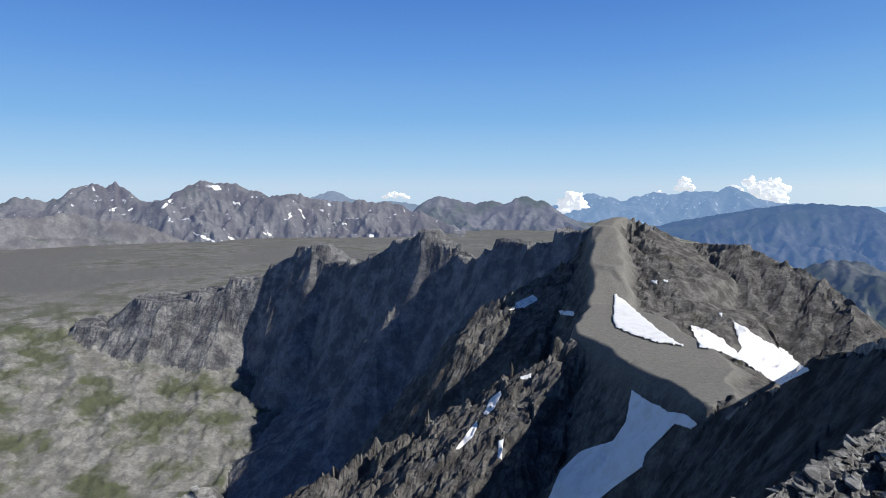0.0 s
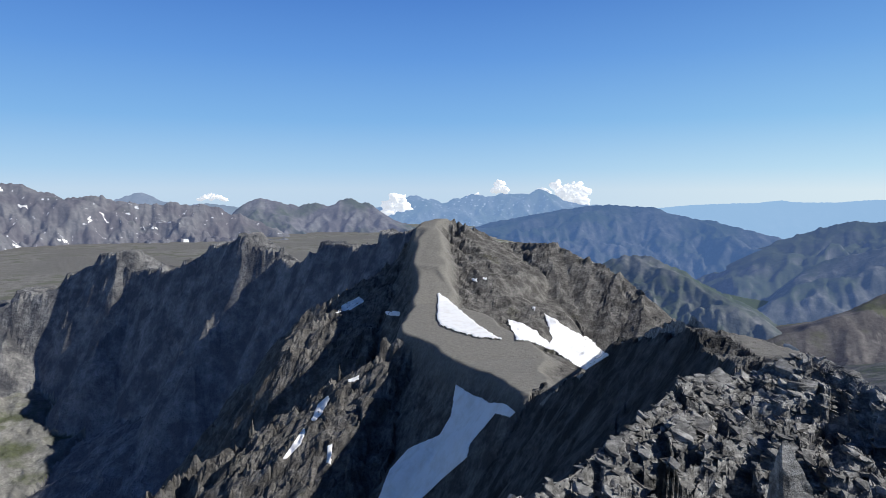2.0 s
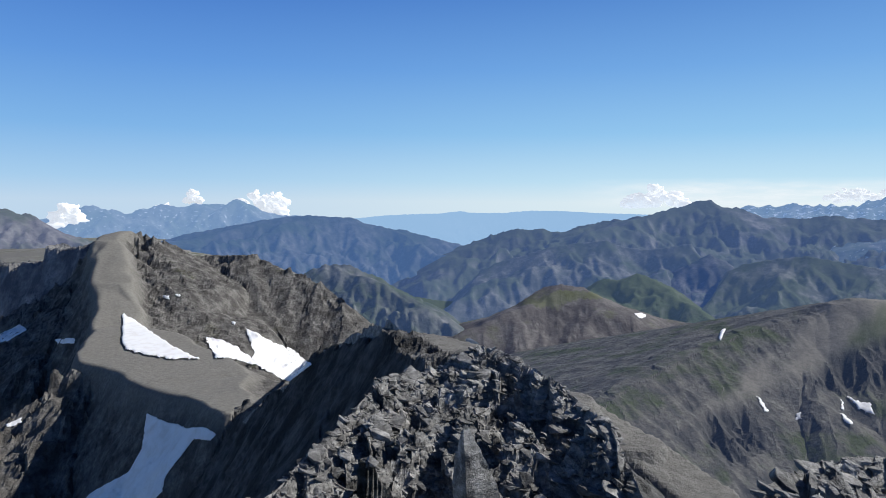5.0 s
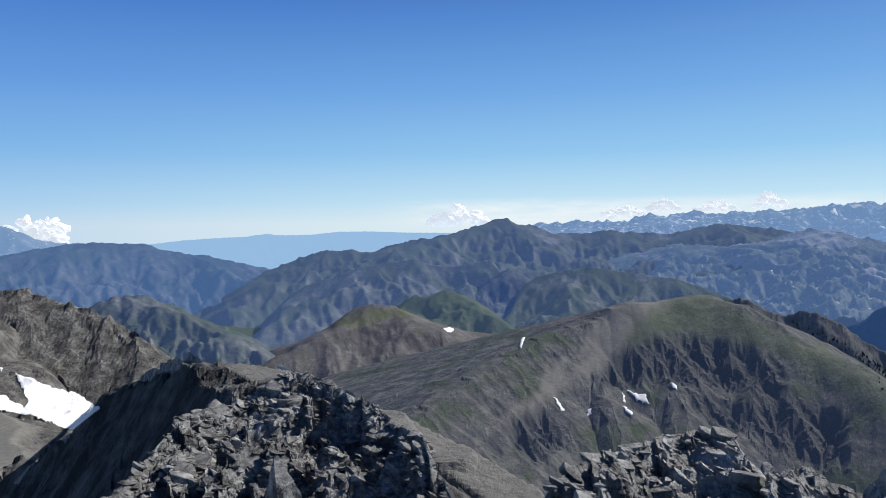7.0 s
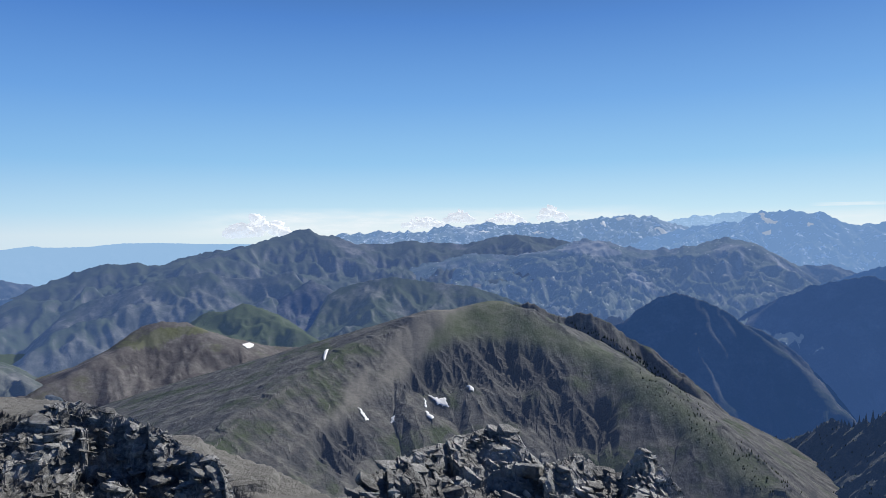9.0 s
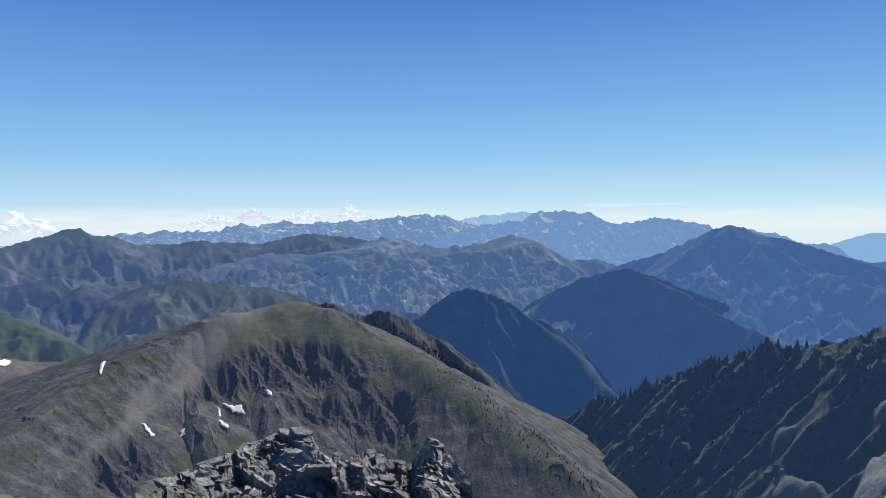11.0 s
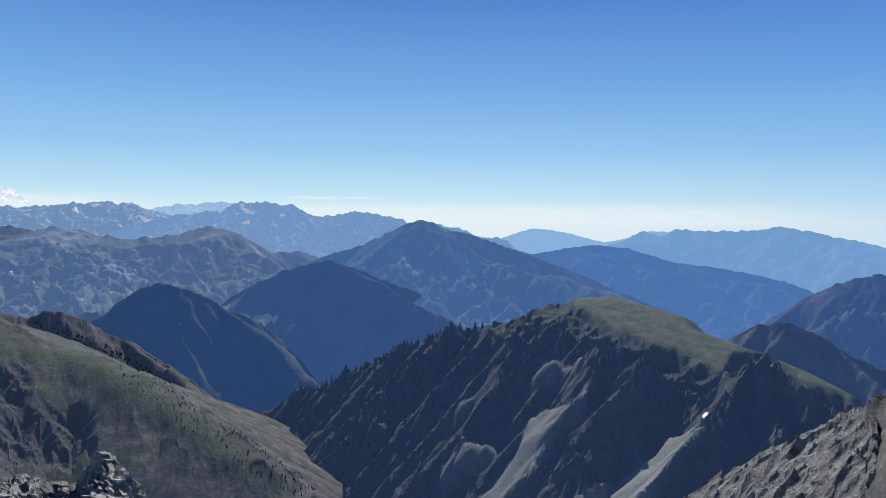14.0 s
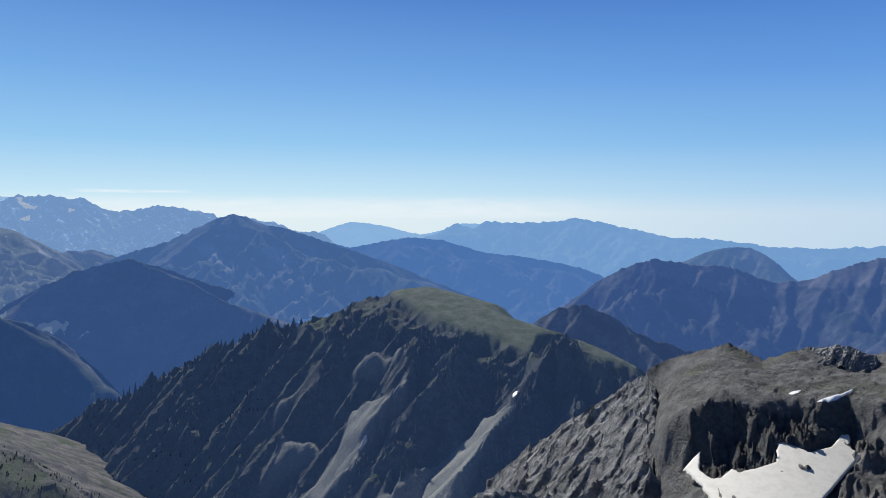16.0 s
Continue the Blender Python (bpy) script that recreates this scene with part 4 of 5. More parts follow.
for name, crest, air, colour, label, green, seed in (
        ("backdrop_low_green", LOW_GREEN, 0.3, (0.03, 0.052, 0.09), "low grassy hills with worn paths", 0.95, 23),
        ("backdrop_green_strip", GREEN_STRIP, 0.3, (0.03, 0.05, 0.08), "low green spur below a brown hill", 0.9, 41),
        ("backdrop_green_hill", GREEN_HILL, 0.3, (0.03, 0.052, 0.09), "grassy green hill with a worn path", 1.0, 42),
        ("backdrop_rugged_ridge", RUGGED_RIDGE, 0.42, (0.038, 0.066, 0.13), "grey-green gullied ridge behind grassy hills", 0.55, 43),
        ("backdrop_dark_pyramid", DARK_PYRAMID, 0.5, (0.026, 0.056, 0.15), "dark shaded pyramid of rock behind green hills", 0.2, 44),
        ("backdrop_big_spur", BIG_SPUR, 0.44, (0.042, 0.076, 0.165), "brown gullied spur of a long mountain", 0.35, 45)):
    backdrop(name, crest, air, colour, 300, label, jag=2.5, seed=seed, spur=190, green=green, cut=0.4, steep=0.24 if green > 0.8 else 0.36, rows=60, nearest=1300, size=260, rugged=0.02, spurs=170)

# The first three nearer slopes get a faint blue haze painted on as emission.
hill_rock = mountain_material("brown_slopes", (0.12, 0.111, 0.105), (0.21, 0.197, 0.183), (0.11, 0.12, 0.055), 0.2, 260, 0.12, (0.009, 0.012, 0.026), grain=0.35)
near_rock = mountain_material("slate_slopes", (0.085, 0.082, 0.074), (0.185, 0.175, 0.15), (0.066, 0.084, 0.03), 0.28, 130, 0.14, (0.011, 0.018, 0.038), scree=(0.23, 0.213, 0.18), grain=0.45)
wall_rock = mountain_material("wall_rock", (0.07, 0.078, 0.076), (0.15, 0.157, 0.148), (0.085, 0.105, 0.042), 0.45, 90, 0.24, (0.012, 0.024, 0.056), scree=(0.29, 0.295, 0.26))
near_rock_grey = mountain_material("grey_cliffs", (0.125, 0.123, 0.118), (0.22, 0.217, 0.208), (0.13, 0.135, 0.1), 0.15, 70, scree=(0.24, 0.225, 0.2))
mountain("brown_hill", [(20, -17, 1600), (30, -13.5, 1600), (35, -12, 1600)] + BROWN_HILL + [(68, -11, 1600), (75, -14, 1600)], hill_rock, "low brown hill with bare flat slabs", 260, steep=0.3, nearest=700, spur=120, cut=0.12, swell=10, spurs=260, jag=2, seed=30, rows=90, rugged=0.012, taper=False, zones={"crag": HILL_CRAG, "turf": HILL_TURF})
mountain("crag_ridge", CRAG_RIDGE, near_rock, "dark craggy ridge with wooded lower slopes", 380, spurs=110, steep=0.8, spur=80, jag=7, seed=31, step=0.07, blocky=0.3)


# ---- massifs of several ridges ----
def trail(rows):
    return [(*spot(a, e, d), w) for a, e, d, w in rows]


def massif(name, spines, b0, b1, db, r0, r1, n, material, label, rough, zones=None, floor=-700, seed=3, parts=None, rest="", ragged=0.25):
    """A mountain as the highest of several ridges, broken into ribs and blocks."""
    b = np.arange(b0, b1, db)
    r = np.exp(np.linspace(math.log(r0), math.log(r1), n))
    B, R = np.meshgrid(b, r, indexing="ij")
    X, Y = R * np.sin(np.radians(B)), R * np.cos(np.radians(B))
    wx, wy = 14 * fbm(X / 70, Y / 70, 3, seed), 14 * fbm(X / 70, Y / 70, 3, seed + 1)
    heights = [poly(X + wx * k, Y + wy * k, trail(p), left, right, *foot) for p, left, right, k, *foot in spines]
    Z = np.max(heights, 0)
    E = np.degrees(np.arctan2(Z, R))
    layers = {key: zone(B, E, outlines, ragged, seed) for key, outlines in (zones or {}).items()}
    for k, outline in enumerate((zones or {}).get("scree", [])):
        layers["tongue_%d" % k] = zone(B, E, [outline], ragged, seed)
    layers = {key: feather(grid) for key, grid in layers.items()}
    calm = 1 - 0.93 * np.maximum(layers.get("scree", 0), layers.get("turf", 0))
    if "crag" in layers:
        calm = calm * (0.25 + 0.75 * layers["crag"])
    if "turf" in layers:
        near = layers["turf"]
        for _ in range(60):
            p = np.pad(Z, 1, mode="edge")
            Z = Z + 0.5 * near * ((p[:-2, 1:-1] + p[2:, 1:-1] + p[1:-1, :-2] + p[1:-1, 2:]) / 4 - Z)
    Z = Z + erode(X, Y, Z, rough[0][0], rough[0][1], 3, seed, calm)
    level = gentle(X, Y, Z)
    for size, amp in rough[1:]:
        Z = Z + level * calm * 0.8 * amp * cells((X + 0.2 * wx) / (0.5 * size), (Y + 0.4 * Z) / (0.5 * size), seed)
    SURFACES[name] = (b, R, Z)
    if parts:
        ob = in_parts(name, X, Y, Z, material, layers, parts, rest, (Z > floor)[:-1, :-1], False)
    else:
        ob = sheet(name, X, Y, Z, material, keep=(Z > floor)[:-1, :-1], layers=layers, smooth_faces=False)
    return tagged(ob, label, "mountain")


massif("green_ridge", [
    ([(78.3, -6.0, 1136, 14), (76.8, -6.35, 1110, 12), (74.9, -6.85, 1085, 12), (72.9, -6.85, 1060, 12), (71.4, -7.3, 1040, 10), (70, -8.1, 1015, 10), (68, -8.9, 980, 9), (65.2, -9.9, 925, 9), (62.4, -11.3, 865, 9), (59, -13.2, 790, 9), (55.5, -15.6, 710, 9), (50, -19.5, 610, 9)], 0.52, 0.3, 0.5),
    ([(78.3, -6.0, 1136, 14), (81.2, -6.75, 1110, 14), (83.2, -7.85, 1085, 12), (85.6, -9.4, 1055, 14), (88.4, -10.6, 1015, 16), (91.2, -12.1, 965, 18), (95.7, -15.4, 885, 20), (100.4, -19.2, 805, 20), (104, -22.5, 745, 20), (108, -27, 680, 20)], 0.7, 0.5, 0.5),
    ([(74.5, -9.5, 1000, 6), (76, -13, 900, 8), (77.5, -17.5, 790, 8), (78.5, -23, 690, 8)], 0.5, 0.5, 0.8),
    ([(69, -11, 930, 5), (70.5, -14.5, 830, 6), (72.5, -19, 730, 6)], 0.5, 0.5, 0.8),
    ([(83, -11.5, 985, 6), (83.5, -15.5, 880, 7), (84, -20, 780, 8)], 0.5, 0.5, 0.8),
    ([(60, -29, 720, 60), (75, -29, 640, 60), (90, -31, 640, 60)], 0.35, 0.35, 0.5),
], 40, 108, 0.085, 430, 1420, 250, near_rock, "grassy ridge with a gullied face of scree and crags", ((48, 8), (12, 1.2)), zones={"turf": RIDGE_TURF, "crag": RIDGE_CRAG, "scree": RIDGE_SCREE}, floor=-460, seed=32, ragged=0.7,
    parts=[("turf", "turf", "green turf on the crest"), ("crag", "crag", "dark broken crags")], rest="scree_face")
crest = [(96, -18.0, 1440, 1)] + [(a, e, d, 1) for a, e, d in RIGHT_RIDGE]
TOP = [(126.9, -7.2, 1015, 2), (129, -6.9, 1005, 2), (130, -6.35, 1000, 2), (130.75, -6.0, 1000, 2), (133, -6.6, 960, 2), (135.4, -7.4, 925, 2), (136.4, -8.1, 905, 2), (139.3, -9.05, 865, 2), (142.7, -9.95, 825, 2), (145.5, -11, 800, 2), (149.25, -12.8, 770, 2), (152, -14.2, 745, 2)]
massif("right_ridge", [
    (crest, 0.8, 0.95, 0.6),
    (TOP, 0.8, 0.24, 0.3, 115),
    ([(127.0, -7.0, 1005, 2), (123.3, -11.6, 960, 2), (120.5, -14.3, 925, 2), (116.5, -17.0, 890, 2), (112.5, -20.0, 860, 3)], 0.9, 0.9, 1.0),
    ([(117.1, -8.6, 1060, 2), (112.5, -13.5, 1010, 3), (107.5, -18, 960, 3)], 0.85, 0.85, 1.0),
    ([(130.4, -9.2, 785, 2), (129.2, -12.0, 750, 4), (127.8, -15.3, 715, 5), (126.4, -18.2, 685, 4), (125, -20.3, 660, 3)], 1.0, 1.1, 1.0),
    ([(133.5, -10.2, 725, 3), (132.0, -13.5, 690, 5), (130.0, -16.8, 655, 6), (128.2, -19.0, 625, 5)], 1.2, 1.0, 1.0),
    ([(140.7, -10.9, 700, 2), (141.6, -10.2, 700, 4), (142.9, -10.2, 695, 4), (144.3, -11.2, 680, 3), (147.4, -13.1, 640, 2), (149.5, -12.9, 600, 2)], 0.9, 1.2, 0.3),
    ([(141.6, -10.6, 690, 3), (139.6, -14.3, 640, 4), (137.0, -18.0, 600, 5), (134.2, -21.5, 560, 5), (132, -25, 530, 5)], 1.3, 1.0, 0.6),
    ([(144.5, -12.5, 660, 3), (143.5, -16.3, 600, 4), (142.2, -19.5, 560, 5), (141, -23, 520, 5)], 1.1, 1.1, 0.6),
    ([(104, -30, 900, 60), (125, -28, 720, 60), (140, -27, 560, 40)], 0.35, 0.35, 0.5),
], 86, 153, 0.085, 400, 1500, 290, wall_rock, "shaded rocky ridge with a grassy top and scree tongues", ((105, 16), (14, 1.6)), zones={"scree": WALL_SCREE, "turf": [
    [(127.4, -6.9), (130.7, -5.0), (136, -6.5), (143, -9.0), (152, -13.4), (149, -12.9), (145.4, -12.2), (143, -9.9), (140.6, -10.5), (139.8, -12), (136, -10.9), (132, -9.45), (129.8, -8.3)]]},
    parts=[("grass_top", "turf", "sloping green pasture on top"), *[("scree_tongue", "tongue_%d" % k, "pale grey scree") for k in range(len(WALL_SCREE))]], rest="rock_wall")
mountain("cliff_ridge", [(146.5, -24, 440), (148.6, -16, 440)] + RIGHT_CREST + [(178, -6, 430)], near_rock_grey, "grey scree bench above dark broken cliffs", 60, steep=0.5, spur=45, cut=0.16, jag=1.2, seed=34, step=0.06, rows=170,
         profile=[(0, 0), (40, 7), (72, 11), (98, 31), (102, 33), (150, 43), (170, 60), (260, 130)], reach=2.5, blocky=0.4, rugged=0.05, lean=0.4, wander=1.3, calm_down=5.0, taper=False, zones={"crag": BENCH_CLIFF, "scree": BOWL_SNOW[:1]}, parts=[("cliff", "crag", "dark broken cliff")], rest="scree_bench")
massif("pale_rib", [
    ([(149.3, -12.9, 445, 2), (150.2, -15.0, 405, 2), (150.4, -17.5, 372, 3), (149.5, -20.0, 345, 3), (147.8, -23.5, 318, 4), (146, -27, 295, 4)], 0.75, 0.85, 0.5),
    ([(149.3, -12.9, 445, 2), (148.2, -16.0, 415, 2), (146.6, -19.5, 385, 3), (144.5, -22.8, 360, 3), (142, -26, 340, 3)], 0.8, 0.75, 0.5),
    ([(151.8, -12.2, 436, 2), (152.5, -15.5, 395, 2), (152.5, -19.5, 350, 2), (151.6, -23.5, 315, 3), (150, -28, 290, 3)], 0.8, 0.9, 0.5),
], 136, 157, 0.06, 210, 470, 210, mountain_material("pale_limestone", (0.17, 0.17, 0.166), (0.37, 0.367, 0.355), (0.1, 0.105, 0.06), 0.12, 60), "pale fluted limestone rib", ((34, 5), (7, 1.8), (3, 0.6)), seed=8, floor=-330)

# ---- the home massif and the ground ----
HOME = trail([(0, -89, 0.1, 1), (42, -48, 10, 0.5), (44, -33, 26, 1), (44.8, -15.5, 43, 2), (40, -13.4, 60, 2), (36.1, -10.75, 80, 1.5), (32.9, -11.5, 95, 1), (30.1, -13.1, 108, 1.5), (27.7, -15.5, 125, 2), (24.3, -17, 150, 4)])
PLATEAU = trail([(24.3, -17, 150, 4), (20.3, -14.5, 200, 14), (16.6, -12.2, 245, 20), (14.7, -9.9, 300, 11), (14.0, -6.4, 350, 8), (13.6, -3.2, 400, 6), (14.6, -2.5, 418, 4)])
PEAK = trail([(14.6, -2.6, 418, 2), (15.6, -2.25, 422, 2), (17.3, -2.95, 425, 2), (20.2, -4.4, 425, 2), (22.7, -4.48, 420, 3), (24.6, -4.4, 412, 3), (27.5, -5.5, 400, 3), (30, -6.8, 385, 3), (32.4, -8.6, 365, 3), (34.5, -10.4, 350, 3), (39.4, -14.2, 330, 3)])
CREST = trail([(13.2, -3.0, 420, 9), (10.5, -3.5, 450, 9), (7.9, -4.7, 480, 7), (5.3, -4.5, 510, 9), (3, -6, 540, 7), (1.2, -4.8, 575, 7), (-1.1, -3.7, 605, 15), (-3.1, -4.4, 640, 13), (-5.6, -5.7, 670, 13), (-7.2, -6.2, 700, 13), (-9.1, -6.2, 740, 11), (-10.2, -4.8, 765, 15), (-11.7, -4.9, 790, 15), (-13.5, -6.4, 830, 23), (-16, -7.4, 850, 31), (-18.8, -8.3, 870, 39), (-22.7, -8.6, 890, 43), (-27, -10.2, 900, 43), (-33, -11.9, 930, 43)])
BUTTRESS = trail([(-1.1, -3.7, 605, 4), (-2.5, -7.0, 590, 5), (-4.5, -10.5, 570, 6), (-6, -14, 550, 5)])
BUTTRESS_FAR = trail([(-9, -6.5, 740, 4), (-10.5, -9.0, 720, 6), (-12.5, -11.5, 700, 6)])
SPUR = trail([(16, -13, 240, 6), (10.4, -12.7, 240, 2), (6.5, -14.4, 240, 2), (2.3, -16.8, 238, 2), (-1.4, -18.6, 235, 2), (-5.7, -20.3, 232, 2), (-9.8, -22.4, 230, 2), (-14, -25, 228, 2)])
SCREE = trail([(38, -11.2, 78, 2), (41.9, -12.4, 74, 3), (51.3, -16.2, 72, 3), (57, -19.2, 68, 3), (62.6, -22.2, 63, 3), (67, -26, 58, 3)])


def valley(R, B):
    """The valley floors far below."""
    left = np.interp(R, [0, 300, 550, 700, 900, 1100, 1400, 1750, 2300, 4900], [-235, -252, -240, -208, -165, -150, -152, -150, -165, -230])
    right = np.interp(R, [0, 400, 700, 1100, 1500, 2500, 4900], [-300, -360, -450, -530, -520, -450, -300])
    return left + (right - left) * smooth(12, 45, B)


B = np.concatenate([np.arange(-46, 66, 0.18), np.arange(66, 176, 0.6), np.arange(176, 314.1, 2.0)])
R = np.concatenate([[0.02, 0.3, 0.7], np.geomspace(1.2, 20, 40)[:-1], np.geomspace(20, 100, 170)[:-1], np.geomspace(100, 950, 470)[:-1], np.geomspace(950, 4900, 90)])
B, R = np.meshgrid(B, R, indexing="ij")
X, Y = R * np.sin(np.radians(B)), R * np.cos(np.radians(B))
wx, wy = 7 * fbm(X / 45, Y / 45, 3, 71) * smooth(60, 160, R), 7 * fbm(X / 45, Y / 45, 3, 72) * smooth(60, 160, R)
U, V = X + wx, Y + wy
plateau = poly(U, V, PLATEAU, 1.3, 0.35, 70)
layers = [
    ("ground", np.maximum(valley(R, B), -1.75 - 0.8 * R)),
    ("home_ridge", np.maximum(poly(X, Y, HOME, 1.5, 0.8, 50), poly(X, Y, SCREE, 1.7, 1.1, 40))),
    ("snow_peak", np.maximum(plateau, np.maximum(poly(U, V, PEAK, 0.9, 0.55, 110), poly(U, V, SPUR, 0.55, 1.1, 120)))),
    ("far_crest", np.max([poly(U, V, CREST[:16], 2.1, 0.9), poly(U, V, CREST[15:], 0.9, 0.6), poly(U, V, [(x, y, z - 105, w) for x, y, z, w in CREST[:14]], 0.55, 0.9), poly(U, V, BUTTRESS, 1.9, 1.6), poly(U, V, BUTTRESS_FAR, 1.8, 1.5)], 0)),
]
stack = np.stack([h for _, h in layers])
top = stack.argmax(0)
Z = stack.max(0)
# Gravel lies on the plateau and the scree below the near ridge; the rest is broken rock.
spread = np.full(X.shape, 1e9)
for (x0, y0, z0, w0), (x1, y1, z1, w1) in zip(PLATEAU, PLATEAU[1:]):
    s = np.clip(((U - x0) * (x1 - x0) + (V - y0) * (y1 - y0)) / ((x1 - x0) ** 2 + (y1 - y0) ** 2), 0, 1)
    spread = np.minimum(spread, np.hypot(U - x0 - s * (x1 - x0), V - y0 - s * (y1 - y0)) - w0 - s * (w1 - w0))
gravel = smooth(6, -2, spread) * (top == 2)
scree = smooth(-0.5, 0.5, poly(X, Y, SCREE, 1.7, 1.1, 40) - poly(X, Y, HOME, 1.5, 0.8, 50)) * (top == 1) * smooth(37, 40, B)
calm = np.where(top == 0, 0.25 + 0.45 * smooth(450, 700, R), 1.0) * (1 - 0.95 * gravel) * (1 - 0.9 * scree)
calm = calm * (1 - 0.7 * (top == 0) * smooth(900, 1050, R))
calm = calm * (1 - 0.55 * smooth(15, 19, B) * (top == 2)) * np.where(top == 3, 0.6, 1.0) * np.where(top == 2, 0.7, 1.0) * np.where(top == 1, 0.65, 1.0)
cut_far = calm * smooth(140, 260, R)
Z = Z + erode(X, Y, Z, 64.0, 8.0, 4, 61, cut_far, 0.52)
Z = Z + erode(X, Y, Z, 14.0, 1.6, 3, 67, calm * smooth(45, 80, R) * (1 - 0.6 * smooth(300, 500, R)), 0.5)
level = gentle(X, Y, feather(Z, 3))
for size, amp, first in ((18, 4.5, 50), (7, 2.4, 25), (2.6, 0.9, 12), (1.0, 0.3, 4)):
    fade = smooth(first, 2.0 * first, R)
    Z = Z + level * calm * fade * amp * 0.8 * cells((X + wx) / (0.6 * size), (Y + 0.4 * Z) / (0.6 * size), int(size))
SURFACES["home"] = (B[:, 0], R, Z)
quad_top = top[:-1, :-1]
ground_rock = mountain_material("valley_ground", (0.2, 0.197, 0.18), (0.36, 0.352, 0.325), (0.1, 0.115, 0.06), 0.38, 90, grain=0.7, scree=(0.185, 0.18, 0.168))
peak_rock = mountain_material("peak_slate", (0.095, 0.09, 0.083), (0.24, 0.228, 0.21), (0.10, 0.10, 0.06), 0.0, 34, scree=(0.25, 0.238, 0.21))
slate = mountain_material("slate", (0.052, 0.051, 0.049), (0.17, 0.165, 0.157), (0.10, 0.10, 0.06), 0.0, 34, scree=(0.205, 0.198, 0.182))
# The limestone's faint blue emission imitates the blue of its shaded wall.
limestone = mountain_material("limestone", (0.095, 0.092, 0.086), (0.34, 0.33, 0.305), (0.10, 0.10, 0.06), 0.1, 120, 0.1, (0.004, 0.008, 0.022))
for k, (mat, label, category, kind) in enumerate((
        (ground_rock, "valley floor of pale rock, scree and thin grass", "ground", "structure"),
        (slate, "broken dark slate ridge below the summit", "ground", "structure"),
        (peak_rock, "dark rocky peak with a gravel crest", "mountain", ""),
        (limestone, "long broken limestone crest with dark towers", "mountain", ""))):
    cover = {"scree": np.maximum(gravel, scree), "spur": (Y * 0 + (poly(U, V, SPUR, 0.55, 1.1, 120) >= stack[2] - 0.01))}
    if k == 0:
        cover["scree"] = smooth(900, 1050, R) * smooth(14, 8, B) * (0.5 + 0.5 * smooth(0.2, 0.75, 0.5 + fbm(X / 260, Y / 260, 4, 77)))
    if k == 2:
        ob = in_parts("snow_peak", X, Y, Z, mat, cover, [("gravel_crest", "scree", "broad tan gravel crest"), ("spur", "spur", "dark rocky spur with gullies")], "rock_face", quad_top == k, False)
    elif k == 3:
        cover["near"] = (poly(U, V, BUTTRESS, 1.9, 1.6) >= stack[3] - 0.01) * 1.0
        cover["far"] = (poly(U, V, BUTTRESS_FAR, 1.8, 1.5) >= stack[3] - 0.01) * 1.0
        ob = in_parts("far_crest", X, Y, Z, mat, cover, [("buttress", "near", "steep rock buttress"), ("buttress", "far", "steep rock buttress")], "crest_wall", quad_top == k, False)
    elif k == 0:
        # Finely cut where it is looked at, coarser behind the viewer and under the ridges beyond.
        ob = sheet("ground", X, Y, Z, mat, (quad_top == k) & (B[:-1, :-1] < 66), {"scree": cover["scree"]})
        pick = lambda grid: grid[B[:, 0] > 65][:, ::5]
        coarse = sheet("ground", pick(X), pick(Y), pick(Z) - 0.3, mat, None, {"scree": pick(cover["scree"])})
        tagged(coarse, label, category, kind=kind)
    else:
        ob = sheet(layers[k][0], X, Y, Z, mat, quad_top == k, {"scree": cover["scree"]}, False)
    tagged(ob, label, category, kind=kind)


# ---- snow ----
def snow_material(name, dusty, clean):
    m, n, l, bsdf = nodes_of(name)
    a = noise_tex(n, l, 0.25, 6, 0.65)
    b = noise_tex(n, l, 2.5, 4, 0.6)
    l.new(ramp(n, l, a, [(0.3, dusty), (0.55, clean)]), bsdf.inputs["Base Color"])
    bsdf.inputs["Roughness"].default_value = 0.7
    relief(n, l, bsdf, b, 0.3, 0.2)
    return m


snow = snow_material("old_snow", (0.78, 0.76, 0.72), (0.9, 0.9, 0.9))
dusty_snow = snow_material("dusty_snow", (0.6, 0.565, 0.49), (0.7, 0.67, 0.59))


def far_snow_material():
    """Far snow, its brightness and the haze before it painted on as emission."""
    m, n, l, bsdf = nodes_of("far_snow")
    bsdf.inputs["Base Color"].default_value = (0.9, 0.9, 0.9, 1)
    bsdf.inputs["Roughness"].default_value = 0.8
    glow, mix = n.new("ShaderNodeEmission"), n.new("ShaderNodeMixShader")
    glow.inputs[0].default_value = (0.5, 0.6, 0.76, 1)
    mix.inputs[0].default_value = 0.6
    l.new(bsdf.outputs[0], mix.inputs[1])
    l.new(glow.outputs[0], mix.inputs[2])
    l.new(mix.outputs[0], n["Material Output"].inputs[0])
    return m


